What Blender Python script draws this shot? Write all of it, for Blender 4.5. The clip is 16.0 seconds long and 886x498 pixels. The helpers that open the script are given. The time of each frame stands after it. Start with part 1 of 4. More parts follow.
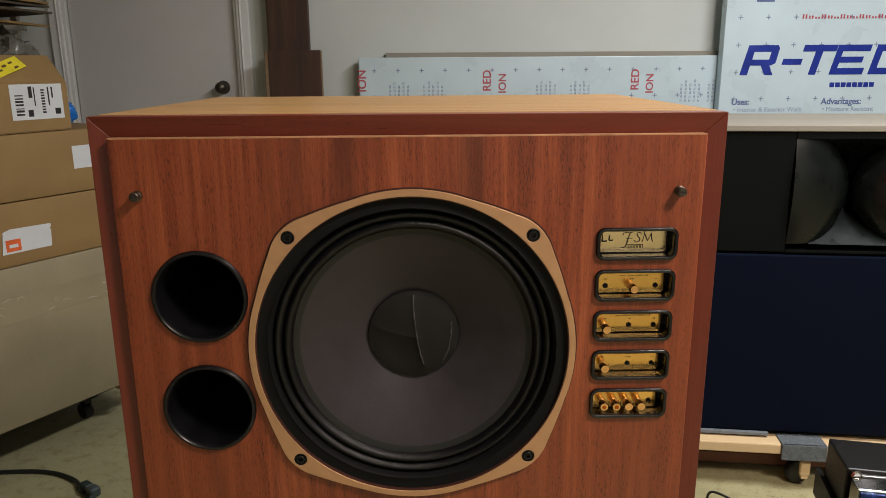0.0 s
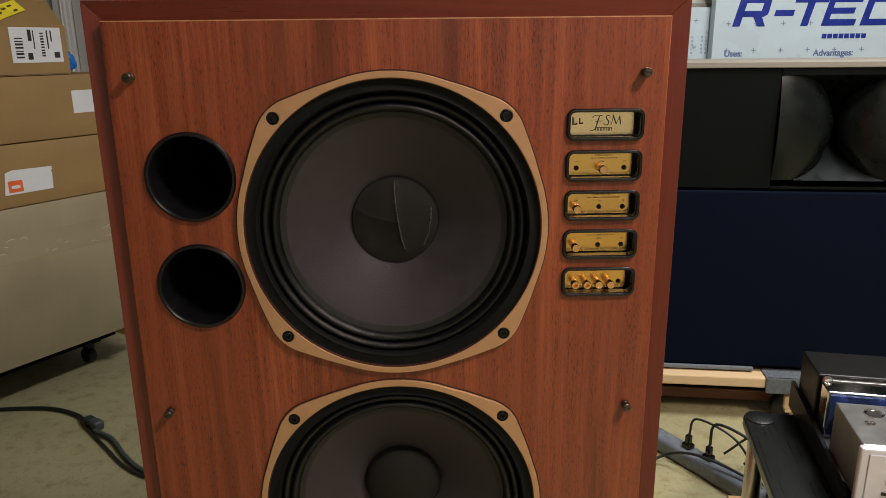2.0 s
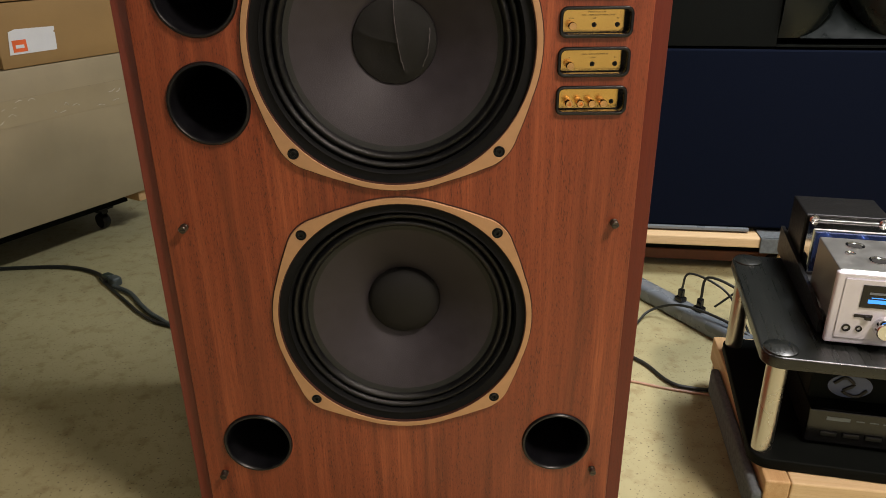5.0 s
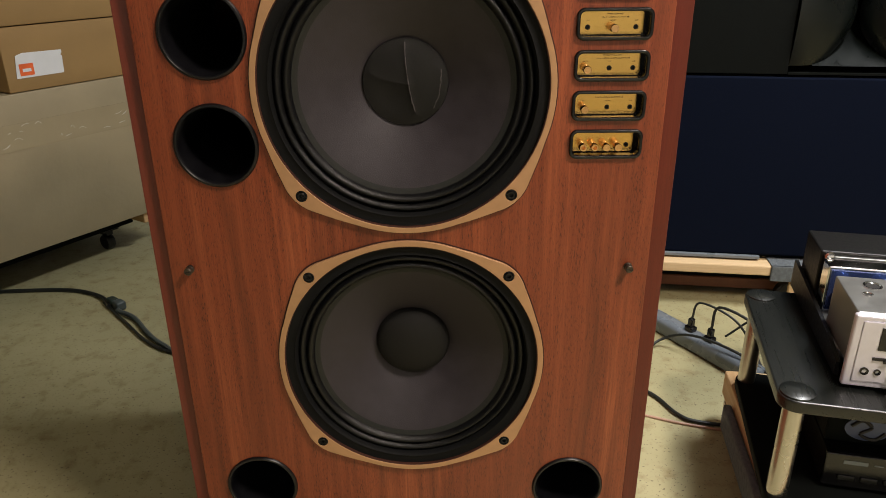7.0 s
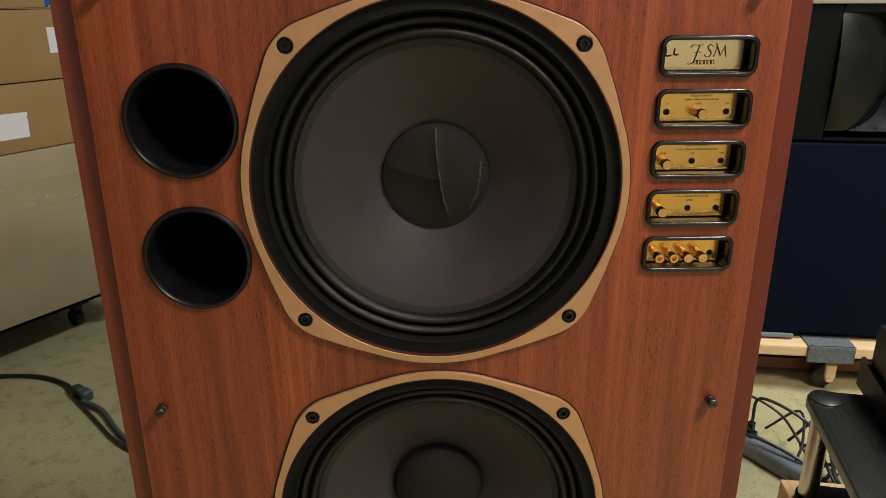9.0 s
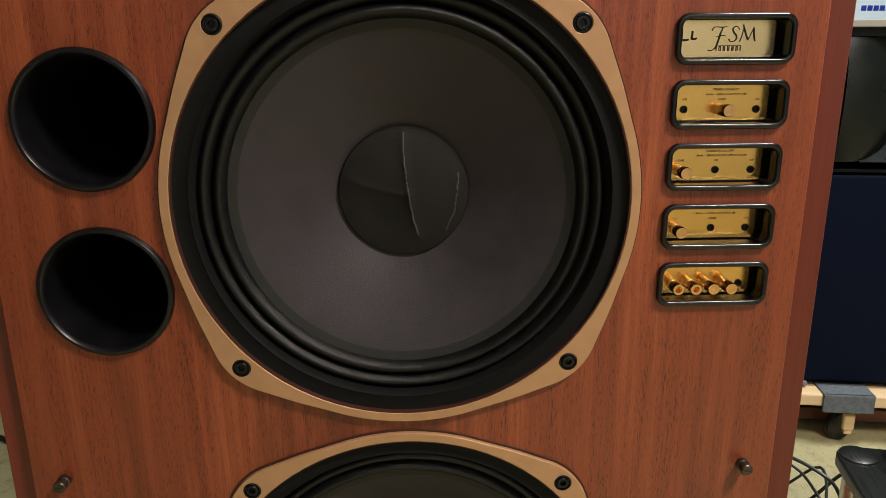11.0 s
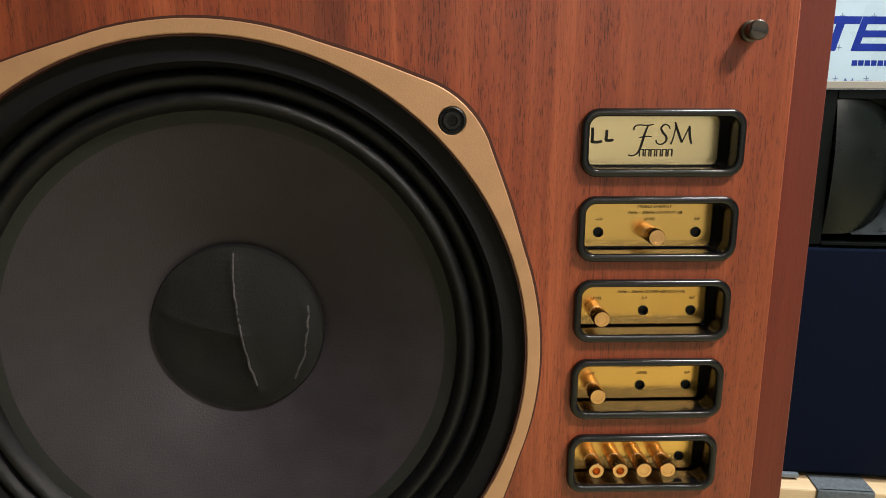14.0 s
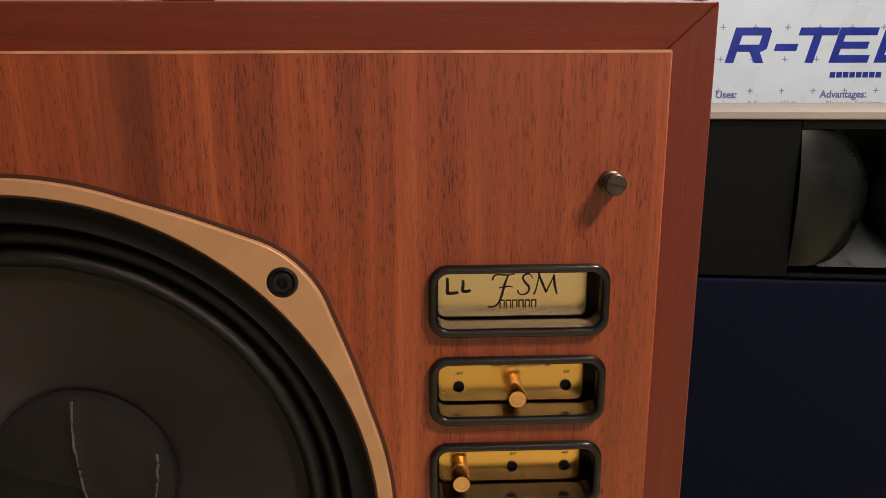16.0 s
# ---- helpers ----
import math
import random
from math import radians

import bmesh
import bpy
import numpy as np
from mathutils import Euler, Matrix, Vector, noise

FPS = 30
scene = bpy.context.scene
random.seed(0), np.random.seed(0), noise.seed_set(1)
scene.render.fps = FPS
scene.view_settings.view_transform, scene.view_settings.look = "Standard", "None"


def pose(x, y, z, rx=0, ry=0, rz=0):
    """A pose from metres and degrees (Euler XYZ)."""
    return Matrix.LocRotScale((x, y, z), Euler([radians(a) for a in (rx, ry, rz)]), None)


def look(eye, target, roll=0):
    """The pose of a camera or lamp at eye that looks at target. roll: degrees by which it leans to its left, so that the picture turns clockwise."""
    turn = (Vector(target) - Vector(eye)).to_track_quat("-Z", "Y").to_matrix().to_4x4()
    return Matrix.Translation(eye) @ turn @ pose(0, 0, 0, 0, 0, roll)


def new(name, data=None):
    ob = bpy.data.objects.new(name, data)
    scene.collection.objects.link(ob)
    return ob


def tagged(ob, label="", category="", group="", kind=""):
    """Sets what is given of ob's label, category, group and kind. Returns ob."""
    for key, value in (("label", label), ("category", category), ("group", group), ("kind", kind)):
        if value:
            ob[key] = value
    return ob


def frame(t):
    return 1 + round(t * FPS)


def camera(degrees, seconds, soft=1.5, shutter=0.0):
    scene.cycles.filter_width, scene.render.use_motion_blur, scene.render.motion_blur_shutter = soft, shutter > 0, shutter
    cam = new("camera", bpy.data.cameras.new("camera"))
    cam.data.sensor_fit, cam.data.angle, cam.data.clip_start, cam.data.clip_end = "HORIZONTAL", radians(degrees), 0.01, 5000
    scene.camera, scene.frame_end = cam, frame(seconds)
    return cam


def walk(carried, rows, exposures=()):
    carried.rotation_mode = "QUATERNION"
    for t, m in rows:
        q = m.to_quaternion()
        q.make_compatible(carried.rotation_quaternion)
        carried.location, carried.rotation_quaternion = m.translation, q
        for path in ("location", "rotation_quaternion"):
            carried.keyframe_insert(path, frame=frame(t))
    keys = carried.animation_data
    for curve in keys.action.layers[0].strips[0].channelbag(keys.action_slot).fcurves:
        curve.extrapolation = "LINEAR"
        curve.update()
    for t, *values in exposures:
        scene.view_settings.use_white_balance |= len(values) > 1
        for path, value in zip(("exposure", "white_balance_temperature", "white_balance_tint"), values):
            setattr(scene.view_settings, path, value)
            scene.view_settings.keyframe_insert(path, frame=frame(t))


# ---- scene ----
cam = camera(62.8, 16.0, soft=0.8)
PATH = [
    (0, (0.022, -0.776, 1.125), (0.055, 1.163, 0.636), -0.4),
    (0.5, (0.029, -0.806, 1.1), (0.073, 1.133, 0.612), -0.5),
    (1, (0.046, -0.825, 1.067), (0.074, 1.118, 0.594), -0.5),
    (1.5, (0.05, -0.837, 1.044), (0.075, 1.1, 0.544), -0.5),
    (2, (0.049, -0.848, 1.022), (0.073, 1.079, 0.485), -0.6),
    (2.5, (0.049, -0.861, 1.005), (0.07, 1.052, 0.421), -0.7),
    (3, (0.049, -0.879, 0.991), (0.061, 1.018, 0.358), -0.6),
    (3.5, (0.045, -0.896, 0.978), (0.056, 0.985, 0.299), -0.7),
    (4, (0.051, -0.909, 0.963), (0.058, 0.952, 0.231), -0.7),
    (4.5, (0.06, -0.919, 0.947), (0.059, 0.923, 0.169), -0.8),
    (4.7, (0.06, -0.92, 0.94), (0.061, 0.914, 0.142), -0.7),
    (6.8, (0.066, -0.898, 0.971), (0.036, 0.929, 0.158), -0.7),
    (7, (0.052, -0.885, 0.974), (0.04, 0.958, 0.197), -0.5),
    (7.5, (0.031, -0.83, 0.992), (0.025, 1.03, 0.256), -0.3),
    (8, (0.01, -0.774, 1.005), (0.008, 1.093, 0.288), -0.3),
    (8.5, (0.001, -0.722, 1.004), (0.012, 1.154, 0.312), -0.3),
    (9, (-0.008, -0.678, 0.988), (0.031, 1.209, 0.324), -0.3),
    (9.2, (-0.009, -0.667, 0.976), (0.036, 1.227, 0.334), -0.4),
    (11.3, (0.014, -0.537, 0.912), (0.088, 1.397, 0.409), -0.3),
    (11.5, (0.014, -0.526, 0.902), (0.097, 1.414, 0.422), -0.2),
    (12, (0.022, -0.496, 0.903), (0.102, 1.446, 0.431), -0.0),
    (12.5, (0.034, -0.476, 0.905), (0.107, 1.471, 0.45), 0.1),
    (13, (0.054, -0.455, 0.914), (0.119, 1.496, 0.478), 0.2),
    (13.5, (0.086, -0.426, 0.936), (0.15, 1.529, 0.516), 0.2),
    (14, (0.116, -0.397, 0.962), (0.183, 1.554, 0.529), 0.2),
    (14.5, (0.142, -0.38, 0.989), (0.214, 1.572, 0.56), 0.2),
    (15, (0.163, -0.367, 1.011), (0.232, 1.587, 0.586), -0.0),
    (15.5, (0.174, -0.355, 1.033), (0.243, 1.596, 0.599), 0.0),
    (16, (0.199, -0.345, 1.041), (0.272, 1.6, 0.582), -0.2),
]
walk(cam, [(t, look(eye, target, roll)) for t, eye, target, roll in PATH],
     exposures=[(0, -0.27, 6150, 11), (2, -0.3, 6200, 12), (2.5, -0.08, 6200, 12), (3.2, -0.06, 6200, 12), (4.5, -0.06, 6250, 12), (7, -0.07, 6250, 11), (9, -0.1, 6200, 9), (11.5, -0.02, 5900, 8), (12.5, 0.12, 5600, 5), (14, 0.12, 5750, 6), (15, -0.03, 6200, 12), (16, -0.23, 6750, 23)])

# ---- light: unseen ceiling lamps of a basement store room, and an added wall fill ----
world = bpy.data.worlds.new("room_world")
world.use_nodes = True
scene.world = world
world.node_tree.nodes["Background"].inputs["Color"].default_value = (0.9, 0.95, 1.0, 1)
world.node_tree.nodes["Background"].inputs["Strength"].default_value = 0.02
scene.view_settings.exposure = 0.0


def unseen_lamp(name, eye, target, size_x, size_y, watts, colour):
    data = bpy.data.lights.new(name, "AREA")
    data.shape, data.size, data.size_y = "RECTANGLE", size_x, size_y
    data.energy, data.color = watts, colour
    ob = new(name, data)
    ob.matrix_world = look(eye, target)
    return ob


unseen_lamp("unseen_lamp", (1.02, -0.80, 2.22), (0.98, -0.77, 0), 0.4, 0.16, 52, (1.0, 0.84, 0.70))
unseen_lamp("unseen_lamp", (1.3, 0.45, 2.42), (1.28, 0.47, 0), 0.9, 0.16, 62, (1.0, 0.97, 0.92))
# added fill aimed at the south wall, for the brass plates to reflect
unseen_lamp("unseen_lamp", (1.0, -2.95, 2.40), (1.15, -3.6, 0.6), 1.5, 0.3, 34, (1.0, 0.82, 0.72))


# ---- materials ----
class Mat:
    """A Principled material with a small vocabulary of noise nodes."""

    def __init__(self, name, rough=0.5, metal=0.0, spec=0.5, coat=0.0):
        self.m = bpy.data.materials.new(name)
        self.m.use_nodes = True
        self.t = self.m.node_tree
        self.b = self.t.nodes["Principled BSDF"]
        self.b.inputs["Roughness"].default_value = rough
        self.b.inputs["Metallic"].default_value = metal
        self.b.inputs["Specular IOR Level"].default_value = spec
        self.b.inputs["Coat Weight"].default_value = coat
        self.b.inputs["Coat Roughness"].default_value = 0.25
        self.co = self.t.nodes.new("ShaderNodeTexCoord")

    def link(self, a, b):
        self.t.links.new(a, b)

    def coords(self, sx=1, sy=1, sz=1, rot=(0, 0, 0)):
        n = self.t.nodes.new("ShaderNodeMapping")
        n.inputs["Scale"].default_value = (sx, sy, sz)
        n.inputs["Rotation"].default_value = rot
        self.link(self.co.outputs["Object"], n.inputs["Vector"])
        return n.outputs["Vector"]

    def noise(self, vec, scale=5, detail=4, rough=0.55, distort=0.0):
        n = self.t.nodes.new("ShaderNodeTexNoise")
        n.inputs["Scale"].default_value = scale
        n.inputs["Detail"].default_value = detail
        n.inputs["Roughness"].default_value = rough
        n.inputs["Distortion"].default_value = distort
        self.link(vec, n.inputs["Vector"])
        return n.outputs["Fac"]

    def warp(self, vec, at, scale, amps):
        """Shift the coordinates sideways by a slow noise, so that grain wanders and arches."""
        n = self.t.nodes.new("ShaderNodeTexNoise")
        n.inputs["Scale"].default_value = scale
        n.inputs["Detail"].default_value = 2
        self.link(at, n.inputs["Vector"])
        k = self.t.nodes.new("ShaderNodeVectorMath")
        k.operation = "MULTIPLY_ADD"
        self.link(n.outputs["Color"], k.inputs[0])
        k.inputs[1].default_value = amps
        self.link(vec, k.inputs[2])
        return k.outputs["Vector"]

    def blend(self, a, b, k):
        return tuple(p + (q - p) * k for p, q in zip(a, b))

    def ramp(self, fac, stops):
        n = self.t.nodes.new("ShaderNodeValToRGB")
        e = n.color_ramp.elements
        while len(e) < len(stops):
            e.new(0.5)
        for el, (p, c) in zip(e, stops):
            el.position = p
            el.color = (*c, 1) if len(c) == 3 else c
        self.link(fac, n.inputs["Fac"])
        return n.outputs["Color"]

    def grey(self, fac, lo, hi, a=0.0, b=1.0):
        return self.ramp(fac, [(lo, (a, a, a)), (hi, (b, b, b))])

    def mix(self, fac, a, b, mode="MIX"):
        n = self.t.nodes.new("ShaderNodeMix")
        n.data_type, n.blend_type = "RGBA", mode
        for value, sock in ((fac, n.inputs[0]), (a, n.inputs[6]), (b, n.inputs[7])):
            if hasattr(value, "is_linked"):
                self.link(value, sock)
            elif isinstance(value, (int, float)):
                sock.default_value = value
            else:
                sock.default_value = (*value, 1)
        return n.outputs[2]

    def colour(self, c):
        if hasattr(c, "is_linked"):
            self.link(c, self.b.inputs["Base Color"])
        else:
            self.b.inputs["Base Color"].default_value = (*c, 1)
        return self

    def rough(self, c):
        self.link(c, self.b.inputs["Roughness"])
        return self

    def bump(self, fac, strength=0.3, dist=0.001):
        n = self.t.nodes.new("ShaderNodeBump")
        n.inputs["Strength"].default_value = strength
        n.inputs["Distance"].default_value = dist
        self.link(fac, n.inputs["Height"])
        self.link(n.outputs["Normal"], self.b.inputs["Normal"])
        return self


def wood(name, dark, mid, light, along="z", rough=0.38, pores=0.75, coarse=1.0, coat=0.1, figure=1.0):
    """Sawn timber or veneer: broad figure, growth bands, dark streaks and short fine pores."""
    m = Mat(name, rough, coat=coat)
    side = {"x": (0, 1, 1), "y": (1, 0, 1), "z": (1, 1, 0)}[along]

    def stretch(k, amp=0.0):
        v = m.coords(*[1 if q else k for q in side])
        return m.warp(v, m.coords(*[1 if q else 0.3 for q in side]), 5.5 * coarse, [amp * figure * q for q in side]) if amp else v

    deep = tuple(0.5 * a + 0.5 * b for a, b in zip(dark, mid))
    broad = m.noise(stretch(0.12, 0.03), 13 * coarse, 3, 0.5)
    bands = m.noise(stretch(0.03, 0.022), 70 * coarse, 5, 0.65)
    lines = m.noise(stretch(0.022, 0.014), 420 * coarse, 4, 0.65)
    streak = m.noise(stretch(0.06, 0.04), 15 * coarse, 5, 0.65)
    pore = m.noise(stretch(0.11, 0.006), 1250 * coarse, 3, 0.6)
    c = m.ramp(bands, [(0.32, deep), (0.45, mid), (0.56, m.blend(mid, light, 0.5)), (0.70, light)])
    c = m.mix(m.grey(broad, 0.38, 0.60, 0.0, 0.6), c, m.blend(deep, mid, 0.4))
    c = m.mix(m.grey(lines, 0.36, 0.62, 0.55, 0.0), c, deep)
    c = m.mix(m.grey(streak, 0.34, 0.50, 0.85 * pores, 0.0), c, dark)
    hole = m.mix(1.0, m.grey(pore, 0.36, 0.47, pores, 0.0), m.grey(bands, 0.38, 0.62, 1.0, 0.3), "MULTIPLY")
    c = m.mix(hole, c, tuple(v * 0.55 for v in dark))
    m.colour(c)
    m.rough(m.grey(lines, 0.3, 0.7, rough + 0.1, rough - 0.06))
    m.bump(m.grey(pore, 0.33, 0.45, 0.0, 1.0), 0.25, 0.0003)
    return m.m


def plain(name, colour, rough=0.5, metal=0.0, vary=0.15, scale=20, bump=0.15, dist=0.0005, coat=0.0, spec=0.5):
    m = Mat(name, rough, metal, coat=coat, spec=spec)
    v = m.coords()
    big = m.noise(v, scale, 4)
    fine = m.noise(v, scale * 18, 3)
    lo = tuple(c * (1 - vary) for c in colour)
    hi = tuple(min(1, c * (1 + vary)) for c in colour)
    m.colour(m.mix(m.grey(big, 0.3, 0.7), lo, hi))
    m.rough(m.grey(big, 0.3, 0.7, max(0.02, rough - 0.06), min(1, rough + 0.06)))
    m.bump(fine, bump, dist)
    return m.m


def glow(name, colour, strength):
    m = Mat(name, 0.4)
    m.colour(colour)
    m.b.inputs["Emission Color"].default_value = (*colour, 1)
    m.b.inputs["Emission Strength"].default_value = strength
    return m.m


VENEER = wood("walnut_veneer", (0.078, 0.0145, 0.0058), (0.275, 0.0575, 0.0190), (0.42, 0.112, 0.040), "z", pores=0.8, coat=0.2)
RAIL_UP = wood("mahogany_upright", (0.090, 0.0135, 0.008), (0.160, 0.0265, 0.0132), (0.200, 0.038, 0.0185), "z", 0.33, 0.3, 0.8, figure=0.5)
RAIL_ACROSS = wood("mahogany_across", (0.090, 0.0135, 0.008), (0.160, 0.0265, 0.0132), (0.200, 0.038, 0.0185), "x", 0.33, 0.3, 0.8, figure=0.5)
# lighter, yellower tones paint the reflected sheen on the cabinet top
TOP_SHEEN_VENEER = wood("sheen_veneer", (0.26, 0.13, 0.04), (0.44, 0.245, 0.085), (0.52, 0.32, 0.13), "x", 0.4, 0.35)
# pale colour for the highlight along the baffle's upper bevel
EDGE_HIGHLIGHT = plain("edge_highlight", (0.50, 0.26, 0.14), 0.35, 0, 0.25, 60, 0.1, 0.0003)
TAN_METAL = plain("tan_painted_metal", (0.51, 0.296, 0.152), 0.42, 0.25, 0.06, 60, 0.35, 0.0003)
# brown ring lining; also colours the shadow line round the trim ring
BROWN_EDGE_AND_GAP = plain("brown_edge_and_gap", (0.05, 0.014, 0.007), 0.6)
RUBBER = plain("black_rubber", (0.0032, 0.0034, 0.0042), 0.36, 0, 0.3, 160, 0.5, 0.0005, spec=0.4)
GASKET = plain("black_gasket", (0.0042, 0.0046, 0.0050), 0.7, 0, 0.2, 90, 0.3, 0.0005, spec=0.2)
CONE = plain("paper_cone", (0.0295, 0.0248, 0.0303), 0.5, 0, 0.14, 45, 0.5, 0.0005, spec=0.4)
CONE_EDGE = plain("coated_cone_edge", (0.0058, 0.0074, 0.0060), 0.6, 0, 0.2, 60, 0.4, 0.0005)
CLOTH_CAP = plain("black_cloth_cap", (0.008, 0.0078, 0.0075), 0.62, 0, 0.25, 120, 0.6, 0.0006, spec=0.3)
WORN_CLOTH = plain("worn_grey_cloth", (0.060, 0.056, 0.058), 0.7, 0, 0.6, 300, 0.5, 0.0005)
BLACK_PLASTIC = plain("black_plastic", (0.006, 0.006, 0.0065), 0.18, 0, 0.2, 60, 0.05, 0.0002)
PORT_PLASTIC = plain("port_plastic", (0.005, 0.005, 0.0065), 0.36, 0, 0.2, 40, 0.2, 0.0004)
STUD_STEEL = plain("dark_stud_steel", (0.10, 0.085, 0.07), 0.4, 0.9, 0.2, 100, 0.1, 0.0002)
BLACK_STEEL = plain("black_steel", (0.018, 0.018, 0.018), 0.38, 0.6, 0.2, 150, 0.2, 0.0002)
BRASS = plain("gold_plate", (1.0, 0.62, 0.18), 0.2, 1.0, 0.04, 12, 0.0, 0.0001)
PALE_BRASS = plain("pale_brass_plate", (0.95, 0.76, 0.42), 0.22, 1.0, 0.04, 12, 0.0, 0.0001)
COPPER_GOLD = plain("gold_pin", (0.92, 0.56, 0.25), 0.22, 1.0, 0.08, 200, 0.15, 0.0002)
INK = plain("black_ink", (0.015, 0.013, 0.012), 0.5)
TRAY = plain("glossy_black_plastic", (0.006, 0.006, 0.007), 0.15, 0, 0.2, 40, 0.05, 0.0002)
BRASS_INK = plain("brown_ink", (0.10, 0.06, 0.02), 0.5)
BLUE_INK = plain("blue_ink", (0.012, 0.03, 0.27), 0.4)
SMALL_BLUE = plain("slate_blue_ink", (0.10, 0.14, 0.30), 0.5)
RED_INK = plain("crimson_ink", (0.42, 0.07, 0.09), 0.5)
PALE_INK = plain("pale_blue_ink", (0.26, 0.31, 0.44), 0.5)
FOAM = plain("white_film", (0.56, 0.67, 0.72), 0.3, 0, 0.05, 6, 0.3, 0.001)
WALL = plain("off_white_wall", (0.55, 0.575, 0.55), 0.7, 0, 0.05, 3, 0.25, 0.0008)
# darker than the other walls, to cut light bounced off unseen sides
LOW_BOUNCE_WALL = plain("low_bounce_wall", (0.22, 0.215, 0.20), 0.8, 0, 0.08, 3, 0.25, 0.0008)
CEILING = plain("ceiling_paint", (0.5, 0.49, 0.46), 0.8, 0, 0.05, 3, 0.2, 0.001)
DOOR = plain("grey_door_paint", (0.52, 0.51, 0.505), 0.5, 0, 0.04, 4, 0.2, 0.0006)
TRIM = plain("white_trim", (0.64, 0.64, 0.63), 0.45, 0, 0.06, 8, 0.15, 0.0006)
DARK_WOOD = wood("dark_plank", (0.02, 0.009, 0.005), (0.055, 0.024, 0.013), (0.09, 0.04, 0.02), "z", 0.6, 0.5)
PINE = wood("pine", (0.55, 0.38, 0.20), (0.68, 0.50, 0.28), (0.76, 0.59, 0.37), "x", 0.6, 0.2)
PINE_DEEP = wood("pine_along", (0.45, 0.26, 0.11), (0.56, 0.36, 0.17), (0.64, 0.44, 0.24), "y", 0.6, 0.2)
PLYWOOD = wood("pale_ply", (0.20, 0.18, 0.145), (0.26, 0.235, 0.19), (0.30, 0.275, 0.225), "x", 0.7, 0.2)
CARD = plain("cardboard", (0.285, 0.178, 0.066), 0.75, 0, 0.1, 5, 0.35, 0.001)
CARD_PALE = plain("taped_cardboard", (0.30, 0.25, 0.155), 0.6, 0, 0.12, 4, 0.4, 0.0015)
TAPE = plain("clear_tape", (0.31, 0.26, 0.165), 0.2, 0, 0.06, 8, 0.2, 0.002, coat=0.4)
LABEL = plain("white_label", (0.66, 0.68, 0.71), 0.5, 0, 0.04)
# pale colour painting the glints on wrinkled tape
WRINKLE_GLINT = plain("pale_wrinkle_glint", (0.62, 0.58, 0.48), 0.08, 0, 0.1, 30, 0.3, 0.0005, coat=1.0)
ORANGE = plain("orange_print", (0.72, 0.13, 0.03), 0.5)
YELLOW = plain("yellow_sticker", (0.80, 0.68, 0.03), 0.5)
NAVY = plain("navy_cloth", (0.0017, 0.0040, 0.0130), 0.9, 0, 0.25, 250, 0.6, 0.0008, spec=0.1)
BLACK_PAINT = plain("black_paint", (0.0030, 0.0040, 0.0035), 0.7, 0, 0.2, 30, 0.3, 0.0006, spec=0.09)
HORN = plain("black_horn", (0.0032, 0.0048, 0.0043), 0.30, 0, 0.2, 20, 0.05, 0.0005, spec=0.4)
GREY_CARPET = plain("grey_carpet", (0.15, 0.17, 0.185), 0.95, 0, 0.2, 120, 0.9, 0.002, spec=0.1)
BLACK_GLOSS = wood("black_stained_ash", (0.003, 0.004, 0.0035), (0.007, 0.0085, 0.0075), (0.014, 0.016, 0.0145), "y", 0.3, 0.3, 0.6, 0.25)
STEEL = plain("brushed_steel", (0.55, 0.52, 0.48), 0.28, 1.0, 0.05, 12, 0.02, 0.0001)
CHROME = plain("chrome", (0.75, 0.75, 0.76), 0.1, 1.0, 0.04, 12, 0.0, 0.0001)
SILVER = plain("silver_panel", (0.70, 0.69, 0.78), 0.38, 0.35, 0.03, 60, 0.15, 0.0002)
CHASSIS = plain("grey_chassis", (0.33, 0.33, 0.32), 0.35, 0.85, 0.1, 30, 0.2, 0.0003)
GREY_PLASTIC = plain("grey_plastic", (0.15, 0.175, 0.20), 0.28, 0, 0.08, 20, 0.2, 0.0004)
CABLE = plain("black_cable", (0.012, 0.014, 0.013), 0.45)
GREY_CABLE = plain("grey_cable", (0.05, 0.065, 0.065), 0.5)
BLUE_BAG = plain("blue_plastic", (0.02, 0.18, 0.6), 0.3)
BAG = plain("clear_bag", (0.16, 0.155, 0.135), 0.12, 0, 0.6, 9, 0.6, 0.004, coat=1.0)
RED_BOARD = plain("reddish_baseboard", (0.16, 0.06, 0.035), 0.6)
SCREEN = glow("blue_display", (0.05, 0.28, 0.9), 1.2)
TUBE_GLOW = glow("tube_glow", (1.0, 0.12, 0.03), 3.0)


def floor_material():
    m = Mat("speckled_floor", 0.5)
    v = m.coords()
    big = m.noise(v, 1.6, 5, 0.6, 0.5)
    mid = m.noise(v, 24, 6, 0.65)
    speck = m.noise(v, 170, 2, 0.5)
    c = m.mix(m.grey(big, 0.3, 0.7), (0.32, 0.295, 0.16), (0.46, 0.425, 0.24))
    c = m.mix(m.grey(mid, 0.52, 0.70, 0.0, 0.6), c, (0.22, 0.165, 0.07))
    c = m.mix(m.grey(speck, 0.63, 0.70, 0.0, 0.75), c, (0.07, 0.05, 0.025))
    m.colour(c)
    m.rough(m.grey(mid, 0.3, 0.7, 0.42, 0.62))
    m.bump(mid, 0.2, 0.002)
    return m.m


FLOOR = floor_material()
RAW_EDGE = plain("raw_timber_edge", (0.22, 0.14, 0.075), 0.7)


# ---- mesh helpers ----
def part(name, bm, material, parent=None, label="", smooth=False):
    me = bpy.data.meshes.new(name)
    bm.to_mesh(me)
    bm.free()
    me.materials.append(material)
    if smooth:
        for p in me.polygons:
            p.use_smooth = True
        me.set_sharp_from_angle(angle=radians(38))
    ob = new(name, me)
    if parent is not None:
        ob.parent = parent
    if label:
        ob["label"] = label
    return ob


